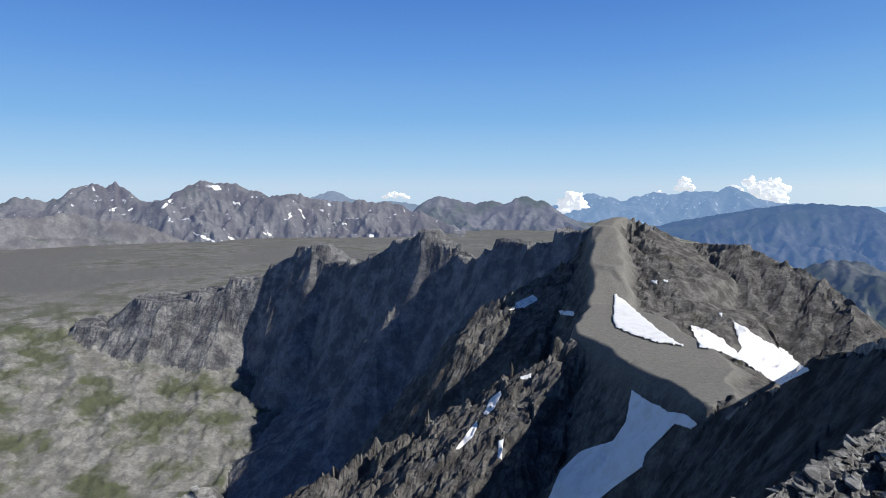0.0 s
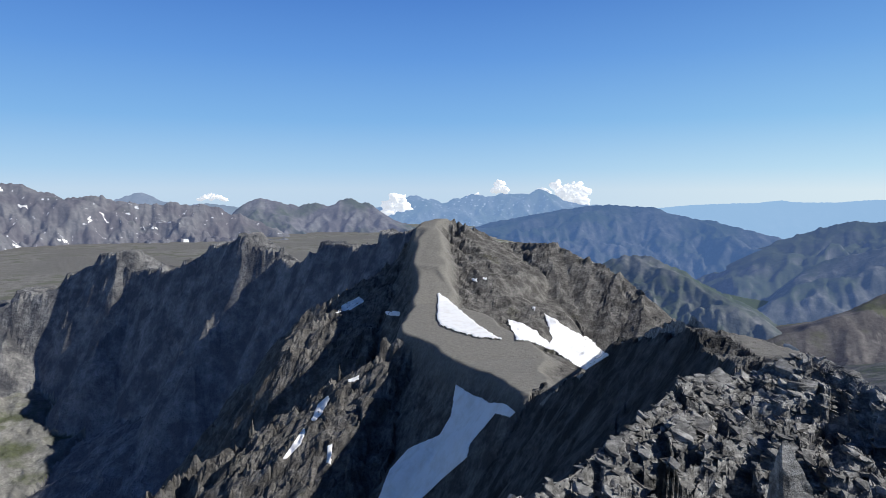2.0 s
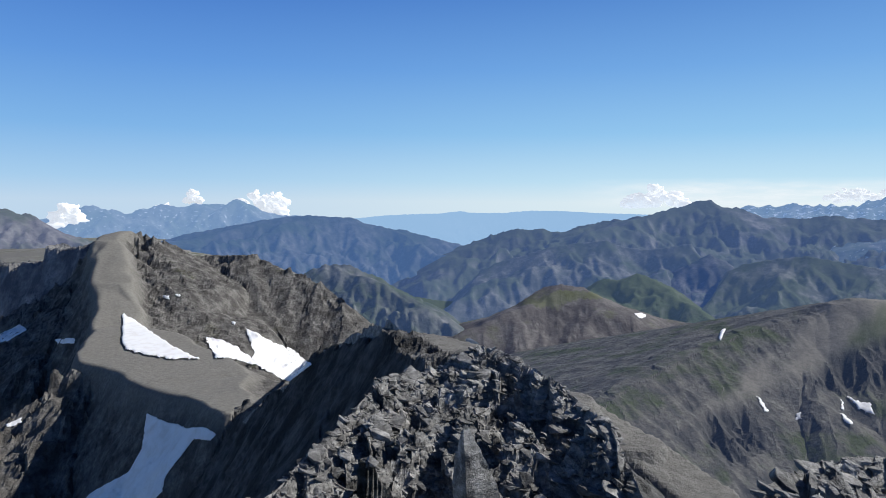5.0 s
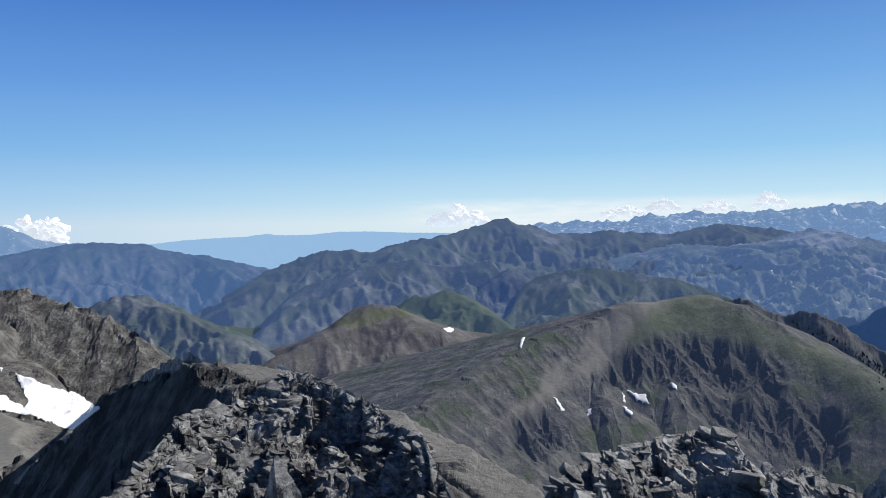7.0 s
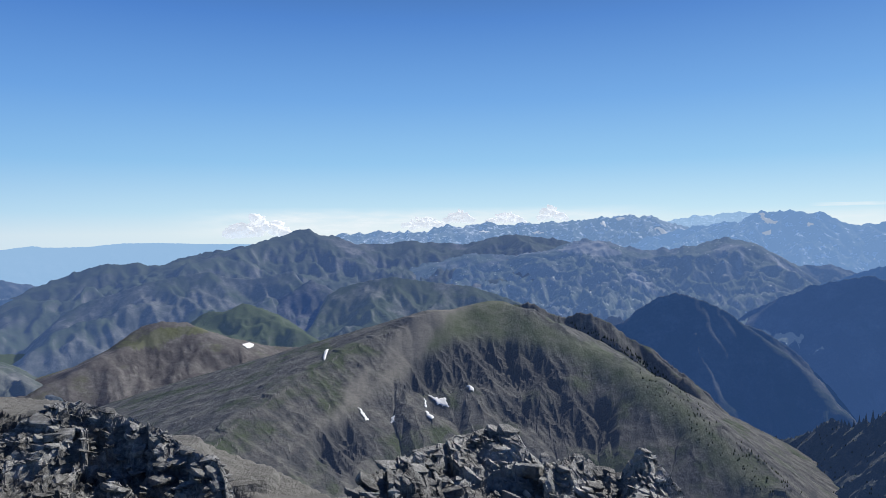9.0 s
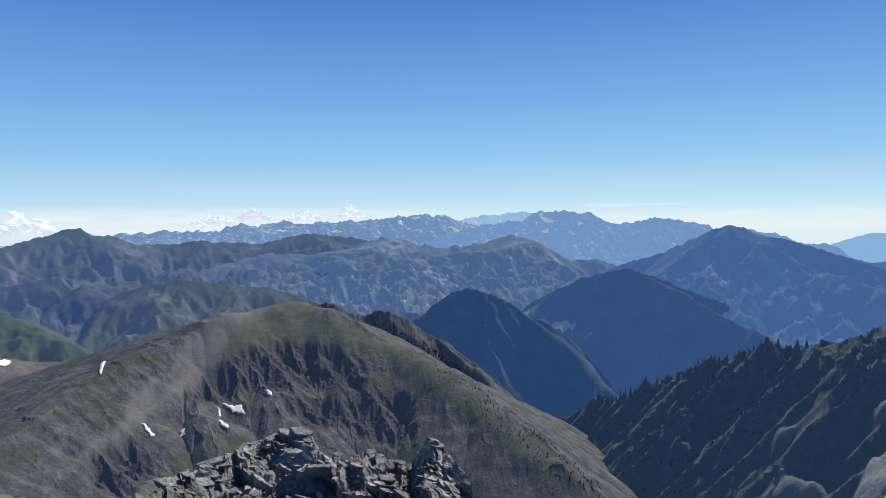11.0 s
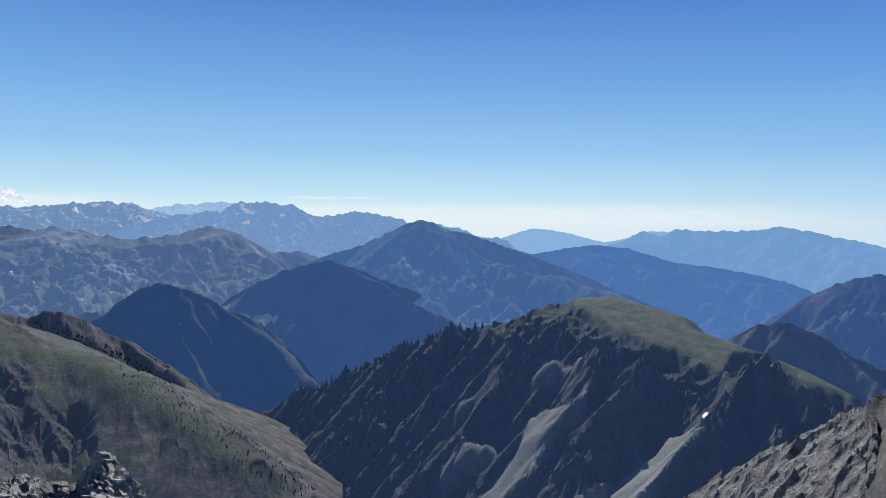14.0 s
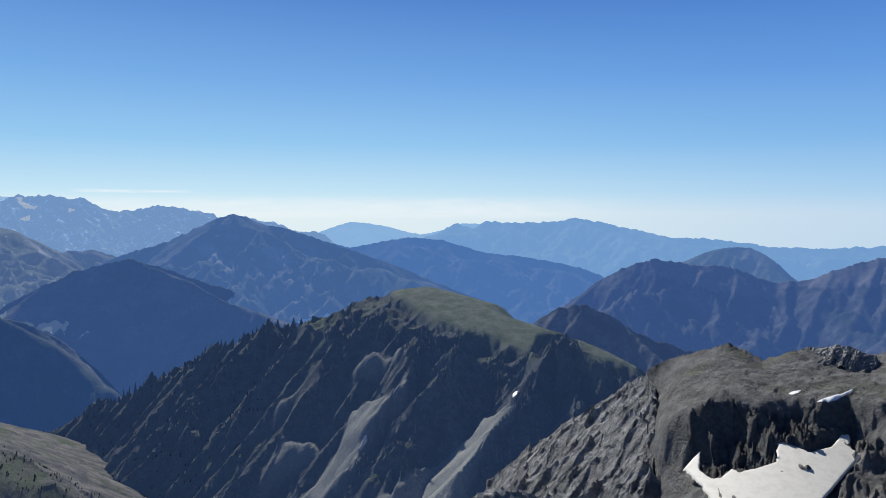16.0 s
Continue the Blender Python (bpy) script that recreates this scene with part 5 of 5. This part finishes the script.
far_snow = far_snow_material()
COVER = {"backdrop_east_range": far_snow, "backdrop_snowy_range": far_snow}
for banks, surface, thick, label in (
        (PEAK_SNOW, "home", 0.5, "bright white summer snow patch on a gravel slope"),
        (GULLY_SNOW, "home", 0.35, "grey-white old snow lying in a rocky gully"),
        (RIDGE_SNOW, "green_ridge", 1.5, "small white snow remnant on a scree face"),
        (HILL_SNOW, "brown_hill", 2.0, "small white snow patch on a brown hill"),
        (LEFT_SNOW, "backdrop_left_range", 1.2, "white snow streak in a far gully"),
        (EAST_SNOW, "backdrop_east_range", 1.5, "snowfield on a distant hazy range"),
        (SNOWY_SNOW, "backdrop_snowy_range", 1.5, "snowfield on a distant blue range"),
        (BOWL_SNOW, "cliff_ridge", 0.5, "creamy summer snowfield below dark cliffs"),
        (WALL_SNOW, "right_ridge", 1.2, "small snow remnant at the head of a scree")):
    for outline in banks:
        field = surface == "cliff_ridge" and len(outline) > 12
        drape("snow_patch", surface, outline, 1.1 if field else thick, dusty_snow if field else COVER.get(surface, snow), label, "snow patch", "snow patches", ease=2 if field else 10, even=field)


# ---- rocks round the summit ----
def rock_material(name, dark, light, gloss=0.5):
    """Split schist: dark and paler patches, their contrast widened to imitate sun and shade, fine layers and a faint
    sheen.
    """
    m, n, l, bsdf = nodes_of(name)
    a = noise_tex(n, l, 1.1, 6, 0.7)
    b = noise_tex(n, l, 9.0, 5, 0.65)
    c = noise_tex(n, l, 3.0, 6, 0.7, (0.4, 0.5, 1.6))
    info = n.new("ShaderNodeObjectInfo")
    col = blend(n, l, ramp(n, l, a, [(0.4, (0, 0, 0)), (0.64, (1, 1, 1))]), dark, light)
    col = blend(n, l, ramp(n, l, c, [(0.4, (0, 0, 0)), (0.6, (0.7, 0.7, 0.7))]), col, tuple(0.45 * k for k in dark))
    col = blend(n, l, math_node(n, l, "MULTIPLY", info.outputs["Random"], 0.2), col, light)
    col = blend(n, l, ramp(n, l, b, [(0.56, (0, 0, 0)), (0.72, (0.45, 0.45, 0.45))]), col, (0.34, 0.33, 0.29))
    l.new(col, bsdf.inputs["Base Color"])
    bsdf.inputs["Specular IOR Level"].default_value = 0.3
    l.new(ramp(n, l, b, [(0.3, (gloss + 0.25,) * 3), (0.7, (gloss,) * 3)]), bsdf.inputs["Roughness"])
    mixed = n.new("ShaderNodeMath")
    mixed.operation = "ADD"
    l.new(c, mixed.inputs[0])
    l.new(b, mixed.inputs[1])
    relief(n, l, bsdf, mixed.outputs[0], 0.8, 0.08)
    return m


schist = rock_material("schist", (0.05, 0.049, 0.047), (0.42, 0.412, 0.39))
schist_pale = rock_material("pale_schist", (0.07, 0.068, 0.065), (0.5, 0.49, 0.46))


def outcrop(name, crest, material, label, step, rows, front, slope, blocks, bed, seed=1, back=4.0, hollow=0.0, dip=0.35, count=12, face=165):
    """A rock outcrop by its crest line: stepped layers of rock, split into tilted blocks, in several parts."""
    crest = np.array(crest)
    az = np.arange(crest[0, 0], crest[-1, 0], step)
    rc = np.interp(az, crest[:, 0], crest[:, 2])
    zc = rc * np.tan(np.radians(np.interp(az, crest[:, 0], crest[:, 1])))
    wide = np.hanning(2 * int(3.5 / step) + 1)
    even = np.convolve(np.pad(zc, len(wide) // 2, mode="edge"), wide / wide.sum(), "valid")
    t = np.concatenate([-back * np.linspace(1, 0, rows // 5)[:-1], front * np.linspace(0, 1, rows)])[None, :]
    A = np.radians(az)[:, None]
    R = rc[:, None] - t
    X, Y = R * np.sin(A), R * np.cos(A)
    big = blocks[0][0]
    drop = slope * np.maximum(t, 0) + 1.6 * np.maximum(-t, 0)
    Z = even[:, None] + (zc - even)[:, None] * np.exp(-np.abs(t) / (0.7 * big)) - drop
    # The blocks lie along one strike, so that their long faces look towards the sun.
    strike = radians(face - 90)
    su, cu = math.sin(strike), math.cos(strike)
    wx, wy = 0.6 * big * fbm(X / big, Y / big, 4, seed), 0.6 * big * fbm(X / big, Y / big, 4, seed + 1)
    near = np.abs(t)
    Z = Z + 0.9 * blocks[0][1] * np.minimum(1, near / big) * fbm((X + wx) / (1.3 * big), (Y + wy) / (1.3 * big), 3, seed + 5)
    for k, (size, amp) in enumerate(blocks):
        grow = np.minimum(1, 0.3 + near / (2.5 * size))
        lift = cells((X * su + Y * cu + 0.5 * wx) / (1.8 * size), (X * cu - Y * su + 0.5 * wy) / (0.75 * size), seed + 7 * k, 0.4, False, (0, dip))
        Z = Z + grow * amp * lift
        if k < 2:
            # Bedding: the rock breaks into level ledges and upright steps along its layers.
            h = bed / (1 + 1.7 * k)
            lean = 0.3 * (X * cu - Y * su) + 0.8 * bed * fbm(X / big + 9, Y / big, 3, seed + 12)
            s = (Z + lean) / h
            part = s - np.floor(s)
            Z = Z + np.minimum(1, near / (2 * bed)) * 0.5 * h * (smooth(0.4, 1.0, part) - part)
    if hollow > 0:
        Z = Z - hollow * smooth(0.5, 0.25, ridged((X + wx) / (1.6 * big), (Y + wy) / (1.6 * big), 2, seed + 60)) * np.minimum(1, np.maximum(t, 0) / 2)
    SURFACES[name] = (az, R[:, ::-1], Z[:, ::-1])
    pick = np.random.RandomState(seed)
    owner, best = np.zeros(X.shape, int), np.full(X.shape, 1e9)
    for k in range(count):
        i, j = pick.randint(X.shape[0]), pick.randint(X.shape[1])
        d = np.hypot(X + wx - X[i, j], Y + wy - Y[i, j])
        owner, best = np.where(d < best, k, owner), np.minimum(best, d)
    cover = {"crag_%d" % k: (owner == k) * 1.0 for k in range(count - 1)}
    return tagged(in_parts(name, X, Y, Z, material, cover, [("crag", key, "") for key in cover], "crag", None, False), label, "rock outcrop")


KNOLL = [(20, -26.5, 24.0), (26.3, -22.6, 28.0), (31.6, -18.7, 32.0), (34, -16.2, 35.1), (35.5, -15.1, 37.0), (38, -14.8, 39.0), (40.4, -14.5, 41.0), (41.4, -13.5, 41.2), (42.4, -12.9, 41.5), (44.8, -12.5, 42.0), (47.3, -13.2, 39.7), (49.3, -14.1, 37.8), (51.3, -15.9, 36.0), (53, -16.9, 33.8), (55.2, -18.0, 31.0), (56.2, -20.5, 29.3), (58.1, -23.0, 26.0), (60, -27, 22.0)]
SUMMIT = [(60, -27, 7.0), (65.1, -22.0, 8.3), (68, -19.9, 9.3), (70, -18.6, 9.9), (72.4, -17.8, 10.4), (74.9, -17.3, 10.9), (77.3, -16.7, 11.3), (79.8, -16.8, 11.0), (81.8, -18.1, 10.8), (84.2, -18.3, 10.5), (86.6, -19.2, 10.2), (88.2, -19.6, 10.1), (88.9, -18.4, 10.1), (89.6, -17.6, 10.1), (90.2, -17.3, 10.0), (90.9, -17.8, 10.0), (91.7, -18.8, 9.6), (92.8, -19.7, 9.1), (93.3, -20.6, 8.8), (94.3, -25, 7.2), (97, -30, 5.8)]
outcrop("rock_knoll", KNOLL, schist, "jagged knoll of dark split schist on the ridge", 0.085, 290, 15.0, 0.24, ((4.5, 1.7), (1.7, 0.6), (0.65, 0.2), (0.25, 0.07)), 0.5, face=155, dip=0.5, seed=11, hollow=1.0)
outcrop("summit_outcrop", SUMMIT, schist_pale, "weathered grey rocks at the summit's edge", 0.1, 210, 4.2, 0.26, ((1.4, 0.6), (0.55, 0.2), (0.22, 0.07), (0.09, 0.02)), 0.26, face=175, dip=0.5, seed=23, back=2.0, hollow=0.3)
RIDGE_ROCKS = [(22.5, -19.5, 142), (24.6, -17.0, 136), (26, -16.2, 130), (27.7, -15.2, 122), (29, -14.1, 114), (30.1, -12.9, 108), (31.5, -12.2, 101), (32.9, -11.3, 95), (34, -10.95, 90), (35, -10.55, 85), (36.1, -10.5, 80), (36.9, -11.1, 77), (37.8, -12.6, 75)]
outcrop("ridge_rocks", RIDGE_ROCKS, schist, "dark cliffs of the ridge below the summit", 0.055, 200, 34.0, 0.85, ((7.0, 3.0), (2.6, 1.3), (1.0, 0.5)), 1.0, face=150, dip=0.5, seed=41, hollow=2.0, back=3.0)
outcrop("crest_rocks", [(159.8, -11.6, 436), (160.6, -10.5, 436), (161.3, -10.05, 435), (162.2, -10.2, 434), (163.1, -9.75, 433), (164.0, -9.8, 433), (164.9, -10.15, 432), (165.6, -10.3, 432), (166.4, -11.4, 432)], schist, "dark broken rocks on a scree crest", 0.03, 80, 16, 0.5, ((7.0, 3.5), (3.0, 1.6), (1.2, 0.6)), 1.5, face=80, count=5, seed=47)
outcrop("lower_outcrop", [(-27, -28, 32), (-24, -25.2, 32), (-22.4, -24.2, 32), (-21, -23.4, 32), (-19.5, -23.6, 32), (-18, -25, 32), (-15, -29, 32)], schist_pale, "sunlit pale rocks on a lower edge", 0.1, 80, 6, 0.8, ((2.0, 0.6), (0.7, 0.3), (0.3, 0.12)), 0.4, count=5, seed=29)
outcrop("edge_outcrop", [(131, -27, 11), (133.5, -23.6, 11), (135, -22.7, 11), (137, -22.3, 11), (139.5, -22.6, 11), (142, -23.4, 11), (145, -25, 11), (147, -28, 11)], schist_pale, "pale broken rocks on the summit's rim", 0.12, 90, 3, 0.6, ((0.9, 0.26), (0.35, 0.15), (0.14, 0.07)), 0.18, face=200, count=5, seed=37)


def chip(seed, flat, corners=16, edge=0.03):
    """An angular plate, split off along its layers."""
    rnd = random.Random(seed)
    bm = bmesh.new()
    for k in range(corners):
        a, r = rnd.uniform(0, 6.283), rnd.uniform(0.75, 1.05)
        bm.verts.new((r * math.cos(a), 0.72 * r * math.sin(a), (flat if k % 2 else -flat) * rnd.uniform(0.7, 1.1)))
    hull = bmesh.ops.convex_hull(bm, input=bm.verts)
    bmesh.ops.delete(bm, geom=[v for v in bm.verts if not v.link_faces], context="VERTS")
    if edge:
        bmesh.ops.bevel(bm, geom=list(bm.edges), offset=edge, segments=1, affect="EDGES")
    me = bpy.data.meshes.new("rock")
    bm.to_mesh(me)
    bm.free()
    return me


def surface_at(name, bearing, k):
    az, R, Z = SURFACES[name]
    i = int(np.searchsorted(az, bearing))
    r, z = R[i, k], Z[i, k]
    a = radians(bearing)
    return Vector((r * math.sin(a), r * math.cos(a), z))


chips = [chip(50 + k, 0.1 + 0.05 * (k % 5)) for k in range(10)]
for k, me in enumerate(chips):
    me.materials.append(schist if k % 2 else schist_pale)
rnd = random.Random(4)
for name, b0, b1, count, low, high, label, group in (
        ("rock_knoll", 27, 57, 300, 0.2, 0.85, "loose angular schist slab on the knoll", "loose slabs on the knoll"),
        ("summit_outcrop", 66, 93, 230, 0.06, 0.3, "loose weathered rock at the summit's edge", "loose rocks at the summit"),
        ("lower_outcrop", -24, -17.5, 30, 0.12, 0.4, "loose pale rock on a lower edge", "loose rocks below"),
        ("edge_outcrop", 133, 144, 40, 0.05, 0.2, "loose pale rock on the summit's rim", "loose rocks on the rim")):
    rows = SURFACES[name][1].shape[1]
    for _ in range(count):
        p = surface_at(name, rnd.uniform(b0, b1), int(rows * rnd.uniform(0.25, 0.83)))
        size = low * (high / low) ** rnd.random() ** 1.6
        ob = new("schist_slab" if name == "rock_knoll" else "rock", rnd.choice(chips))
        ob.matrix_world = Matrix.Translation(p + Vector((0, 0, size * 0.05))) @ pose(0, 0, 0, rnd.gauss(4, 9), rnd.gauss(20, 9), rnd.gauss(-70, 30)) @ Matrix.Diagonal((size, size * rnd.uniform(0.7, 1.1), size, 1))
        tagged(ob, label, "rock", group)


def rubble(name, count, low, high, material, label, seed):
    """Small broken stones too many to count, in one mesh."""
    rnd = np.random.RandomState(seed)
    az, R, Z = SURFACES[name]
    verts, faces = [], []
    shapes = [(np.array([v.co[:] for v in me.vertices]), [tuple(p.vertices) for p in me.polygons]) for me in stones]
    base = 0
    for _ in range(count):
        i, j = rnd.randint(len(az)), int(R.shape[1] * rnd.uniform(0.05, 0.85))
        co, fs = shapes[rnd.randint(len(shapes))]
        size = low * (high / low) ** rnd.rand() ** 3
        m = np.array(pose(0, 0, 0, rnd.normal(4, 14), rnd.normal(18, 14), rnd.normal(-70, 45)).to_3x3())
        a = radians(az[i] + rnd.uniform(-0.05, 0.05))
        verts.append((co * size * (1, rnd.uniform(0.6, 1.1), 1)) @ m.T + (R[i, j] * math.sin(a), R[i, j] * math.cos(a), Z[i, j] + 0.1 * size))
        faces += [tuple(k + base for k in f) for f in fs]
        base += len(co)
    me = bpy.data.meshes.new("rubble")
    me.from_pydata(np.concatenate(verts).tolist(), [], faces)
    me.materials.append(material)
    return tagged(new("rubble", me), label, "rubble", kind="stuff")


stones = [chip(90 + k, 0.1 + 0.06 * (k % 4), 9, 0) for k in range(8)]
rubble("rock_knoll", 9000, 0.06, 0.5, schist, "split schist rubble strewn over the knoll", 5)
rubble("summit_outcrop", 3600, 0.02, 0.15, schist_pale, "broken grey stones strewn over the summit rocks", 6)
for me in stones:
    bpy.data.meshes.remove(me)


def standing_stone():
    """A leaning, sharp-topped slab of rock."""
    bm = bmesh.new()
    for p in ((0, 0, 0), (0.2, 0.12, -0.05), (-0.45, 0.5, -2.0), (-0.7, 0.7, -5), (0.15, -0.75, -2.4), (0.3, -1.2, -5.2), (1.15, 0.1, -1.75), (1.9, 0.3, -3.4), (2.4, 0.5, -5.2), (1.0, 1.2, -2.6), (1.2, 1.6, -4.9)):
        bm.verts.new(p)
    bmesh.ops.convex_hull(bm, input=bm.verts)
    bmesh.ops.delete(bm, geom=[v for v in bm.verts if not v.link_faces], context="VERTS")
    bmesh.ops.subdivide_edges(bm, edges=bm.edges[:], cuts=3, use_grid_fill=True)
    for v in bm.verts:
        v.co += v.normal * 0.16 * noise.fractal(v.co * 1.3, 0.8, 2.0, 4)
    me = bpy.data.meshes.new("standing_stone")
    bm.to_mesh(me)
    bm.free()
    me.materials.append(schist_pale)
    ob = new("standing_stone", me)
    x, y, z = spot(42.51, -18.76, 25.5)
    ob.matrix_world = pose(x, y, z, 0, 0, -42.5) @ Matrix.Scale(0.7, 4)
    return tagged(ob, "pale leaning pointed slab standing among dark rocks", "boulder")


standing_stone()



# ---- woods on the far slopes ----
def woods(name, surface, outline, count, height, label, seed):
    """Small dark conifers scattered over a slope, all in one mesh."""
    rnd = np.random.RandomState(seed)
    az, R, Z = SURFACES[surface]
    o = np.array(outline)
    verts, faces = [], []
    ring = [(math.cos(k * 1.2566), math.sin(k * 1.2566)) for k in range(5)]
    tries = 0
    while len(verts) < 11 * count and tries < 60 * count:
        tries += 1
        i = int(np.searchsorted(az, rnd.uniform(o[:, 0].min(), o[:, 0].max())))
        j = rnd.randint(0, R.shape[1])
        if not 0 < i < len(az):
            continue
        r, z = R[i, j], Z[i, j]
        e = math.degrees(math.atan2(z, r))
        if not inside(np.array([az[i]]), np.array([e]), outline)[0]:
            continue
        a = radians(az[i] + rnd.uniform(-0.03, 0.03))
        x, y = r * math.sin(a), r * math.cos(a)
        h = height * rnd.uniform(0.5, 1.3)
        w = h * rnd.uniform(0.2, 0.3)
        turn = rnd.uniform(0, 6.28)
        base = len(verts)
        for level, wide in ((0.05, 1.0), (0.42, 0.62)):
            verts += [(x + w * wide * (c * math.cos(turn) - s * math.sin(turn)), y + w * wide * (c * math.sin(turn) + s * math.cos(turn)), z + h * level) for c, s in ring]
        verts.append((x, y, z + h))
        for k in range(5):
            n = (k + 1) % 5
            faces += [(base + k, base + n, base + 5 + n, base + 5 + k), (base + 5 + k, base + 5 + n, base + 10)]
    me = bpy.data.meshes.new(name)
    me.from_pydata(verts, [], faces)
    me.materials.append(pine)
    return tagged(new(name, me), label, "trees", kind="stuff")


pine, n_, l_, b_ = nodes_of("pine_needles")
l_.new(ramp(n_, l_, noise_tex(n_, l_, 0.05, 3), [(0.3, (0.03, 0.042, 0.028)), (0.7, (0.055, 0.07, 0.042))]), b_.inputs["Base Color"])
b_.inputs["Roughness"].default_value = 0.9
woods("pine_wood", "green_ridge", WOOD_GREEN[0], 500, 3, "scattered dark pines on a grassy flank", 1)
woods("pine_wood", "right_ridge", WOOD_WALL[0], 1000, 3, "dark pines on shaded lower slopes", 2)
woods("pine_wood", "crag_ridge", WOOD_CRAG[0], 1500, 6, "dark pine wood below the crags", 3)


# ---- clouds ----
def cloud_material():
    m, n, l, bsdf = nodes_of("cloud_white")
    bsdf.inputs["Base Color"].default_value = (0.42, 0.42, 0.42, 1)
    bsdf.inputs["Roughness"].default_value = 1.0
    bsdf.inputs["Specular IOR Level"].default_value = 0.0
    # Emission stands in for sunlight scattered through the droplets.
    bsdf.inputs["Emission Color"].default_value = (0.84, 0.89, 0.95, 1)
    bsdf.inputs["Emission Strength"].default_value = 0.72
    return m


vapour = cloud_material()


def cumulus(bearing, dip, distance, wide, high, seed, label):
    """A small heap cloud: a flat base and many rounded heads."""
    rnd = random.Random(seed)
    bm = bmesh.new()
    for k in range(46):
        u = rnd.uniform(-1, 1)
        top = (1 - abs(u) ** 1.6) * rnd.uniform(0.1, 1)
        r = high * rnd.uniform(0.1, 0.26) * (1.1 - 0.5 * top)
        m = Matrix.Translation((u * wide * 0.5, rnd.uniform(-0.3, 0.3) * wide * 0.5, high * (top * 0.8 - 0.3))) @ Matrix.Diagonal((r * rnd.uniform(1.0, 1.7), r * 1.2, r * 0.85, 1))
        bmesh.ops.create_icosphere(bm, subdivisions=3, radius=1, matrix=m)
    for v in bm.verts:
        v.co += v.co.normalized() * high * 0.16 * noise.fractal(v.co * (5.0 / high), 0.7, 2.0, 5)
    for f in bm.faces:
        f.smooth = True
    me = bpy.data.meshes.new("cloud")
    bm.to_mesh(me)
    bm.free()
    me.materials.append(vapour)
    ob = new("cloud", me)
    ob.matrix_world = Matrix.Translation(spot(bearing, dip, distance)) @ pose(0, 0, 0, 0, 0, -bearing)
    return tagged(ob, label, "cloud", "fair-weather clouds", "structure")


cumulus(11.13, -1.56, 4200, 121, 164, 1, "small white puff of cloud over the mountains")
cumulus(24.90, -0.40, 4600, 333, 172, 2, "bright white heap cloud above the far range")
cumulus(26.26, 0.12, 4600, 156, 94, 3, "small white puff of cloud over the mountains")
cumulus(19.98, 0.22, 4600, 70, 86, 4, "small white puff of cloud over the mountains")
cumulus(17.73, -0.65, 4600, 117, 54, 5, "small white puff of cloud over the mountains")
cumulus(21.20, -0.77, 4600, 102, 47, 6, "small white puff of cloud over the mountains")
cumulus(58.33, 0.41, 4800, 389, 172, 7, "bright white heap cloud above the far range")
cumulus(72.18, 0.73, 4850, 289, 82, 8, "bright white heap cloud above the far range")
cumulus(75.35, 1.22, 4850, 182, 99, 9, "small white puff of cloud over the mountains")
cumulus(83.26, 1.31, 4850, 190, 107, 10, "small white puff of cloud over the mountains")
cumulus(79.34, 1.02, 4850, 248, 74, 11, "bright white heap cloud above the far range")
cumulus(72.71, 0.56, 4850, 248, 82, 12, "bright white heap cloud above the far range")
cumulus(79.54, 0.94, 4850, 248, 82, 13, "bright white heap cloud above the far range")
cumulus(75.39, 0.99, 4850, 99, 57, 14, "small white puff of cloud over the mountains")
cumulus(-4.08, -0.65, 4700, 160, 56, 15, "small white puff of cloud over the mountains")


def veil_material():
    """Thin cloud: mostly clear, whiter where it is densest; its sunlit white is put in as emission."""
    m, n, l, bsdf = nodes_of("thin_cloud")
    glow = n.new("ShaderNodeEmission")
    glow.inputs[0].default_value = (0.86, 0.92, 0.96, 1)
    clear, mix = n.new("ShaderNodeBsdfTransparent"), n.new("ShaderNodeMixShader")
    streak = ramp(n, l, noise_tex(n, l, 0.004, 5, 0.6, (1, 1, 6)), [(0.3, (0.25, 0.25, 0.25)), (0.7, (1, 1, 1))])
    l.new(math_node(n, l, "MULTIPLY", attribute(n, "dense"), streak), mix.inputs[0])
    l.new(clear.outputs[0], mix.inputs[1])
    l.new(glow.outputs[0], mix.inputs[2])
    l.new(mix.outputs[0], n["Material Output"].inputs[0])
    return m


thin = veil_material()


def cloud_veil(b0, b1, low, high, most, label):
    """A long thin sheet of cloud lying beyond the farthest range."""
    b, e = np.linspace(b0, b1, 90)[:, None], np.linspace(0, 1, 14)[None, :]
    across = (b - b0) / (b1 - b0)
    E = low + (high - low) * e + 0.08 * fbm(b / 3, e + 0 * b, 3, 3)
    far = 4930 - 60 * np.sin(3.1416 * e) + 0 * b
    dense = most * smooth(0, 0.22, across) * smooth(1, 0.75, across) * np.minimum(1, 3.2 * (1 - e)) * smooth(0, 0.2, e)
    A = np.radians(b)
    ob = sheet("cloud_veil", far * np.sin(A), far * np.cos(A), far * np.tan(np.radians(E)), thin, None, {"dense": dense})
    ob.visible_shadow = False
    return tagged(ob, label, "cloud", "thin clouds", "structure")


cloud_veil(50, 96, -0.6, 2.1, 0.85, "long thin white cloud sheet beyond the mountains")
cloud_veil(92, 150, -0.6, 1.5, 0.55, "faint white cloud sheet low over the horizon")
cloud_veil(102.5, 112, 1.55, 1.85, 0.8, "thin white streak of cloud")
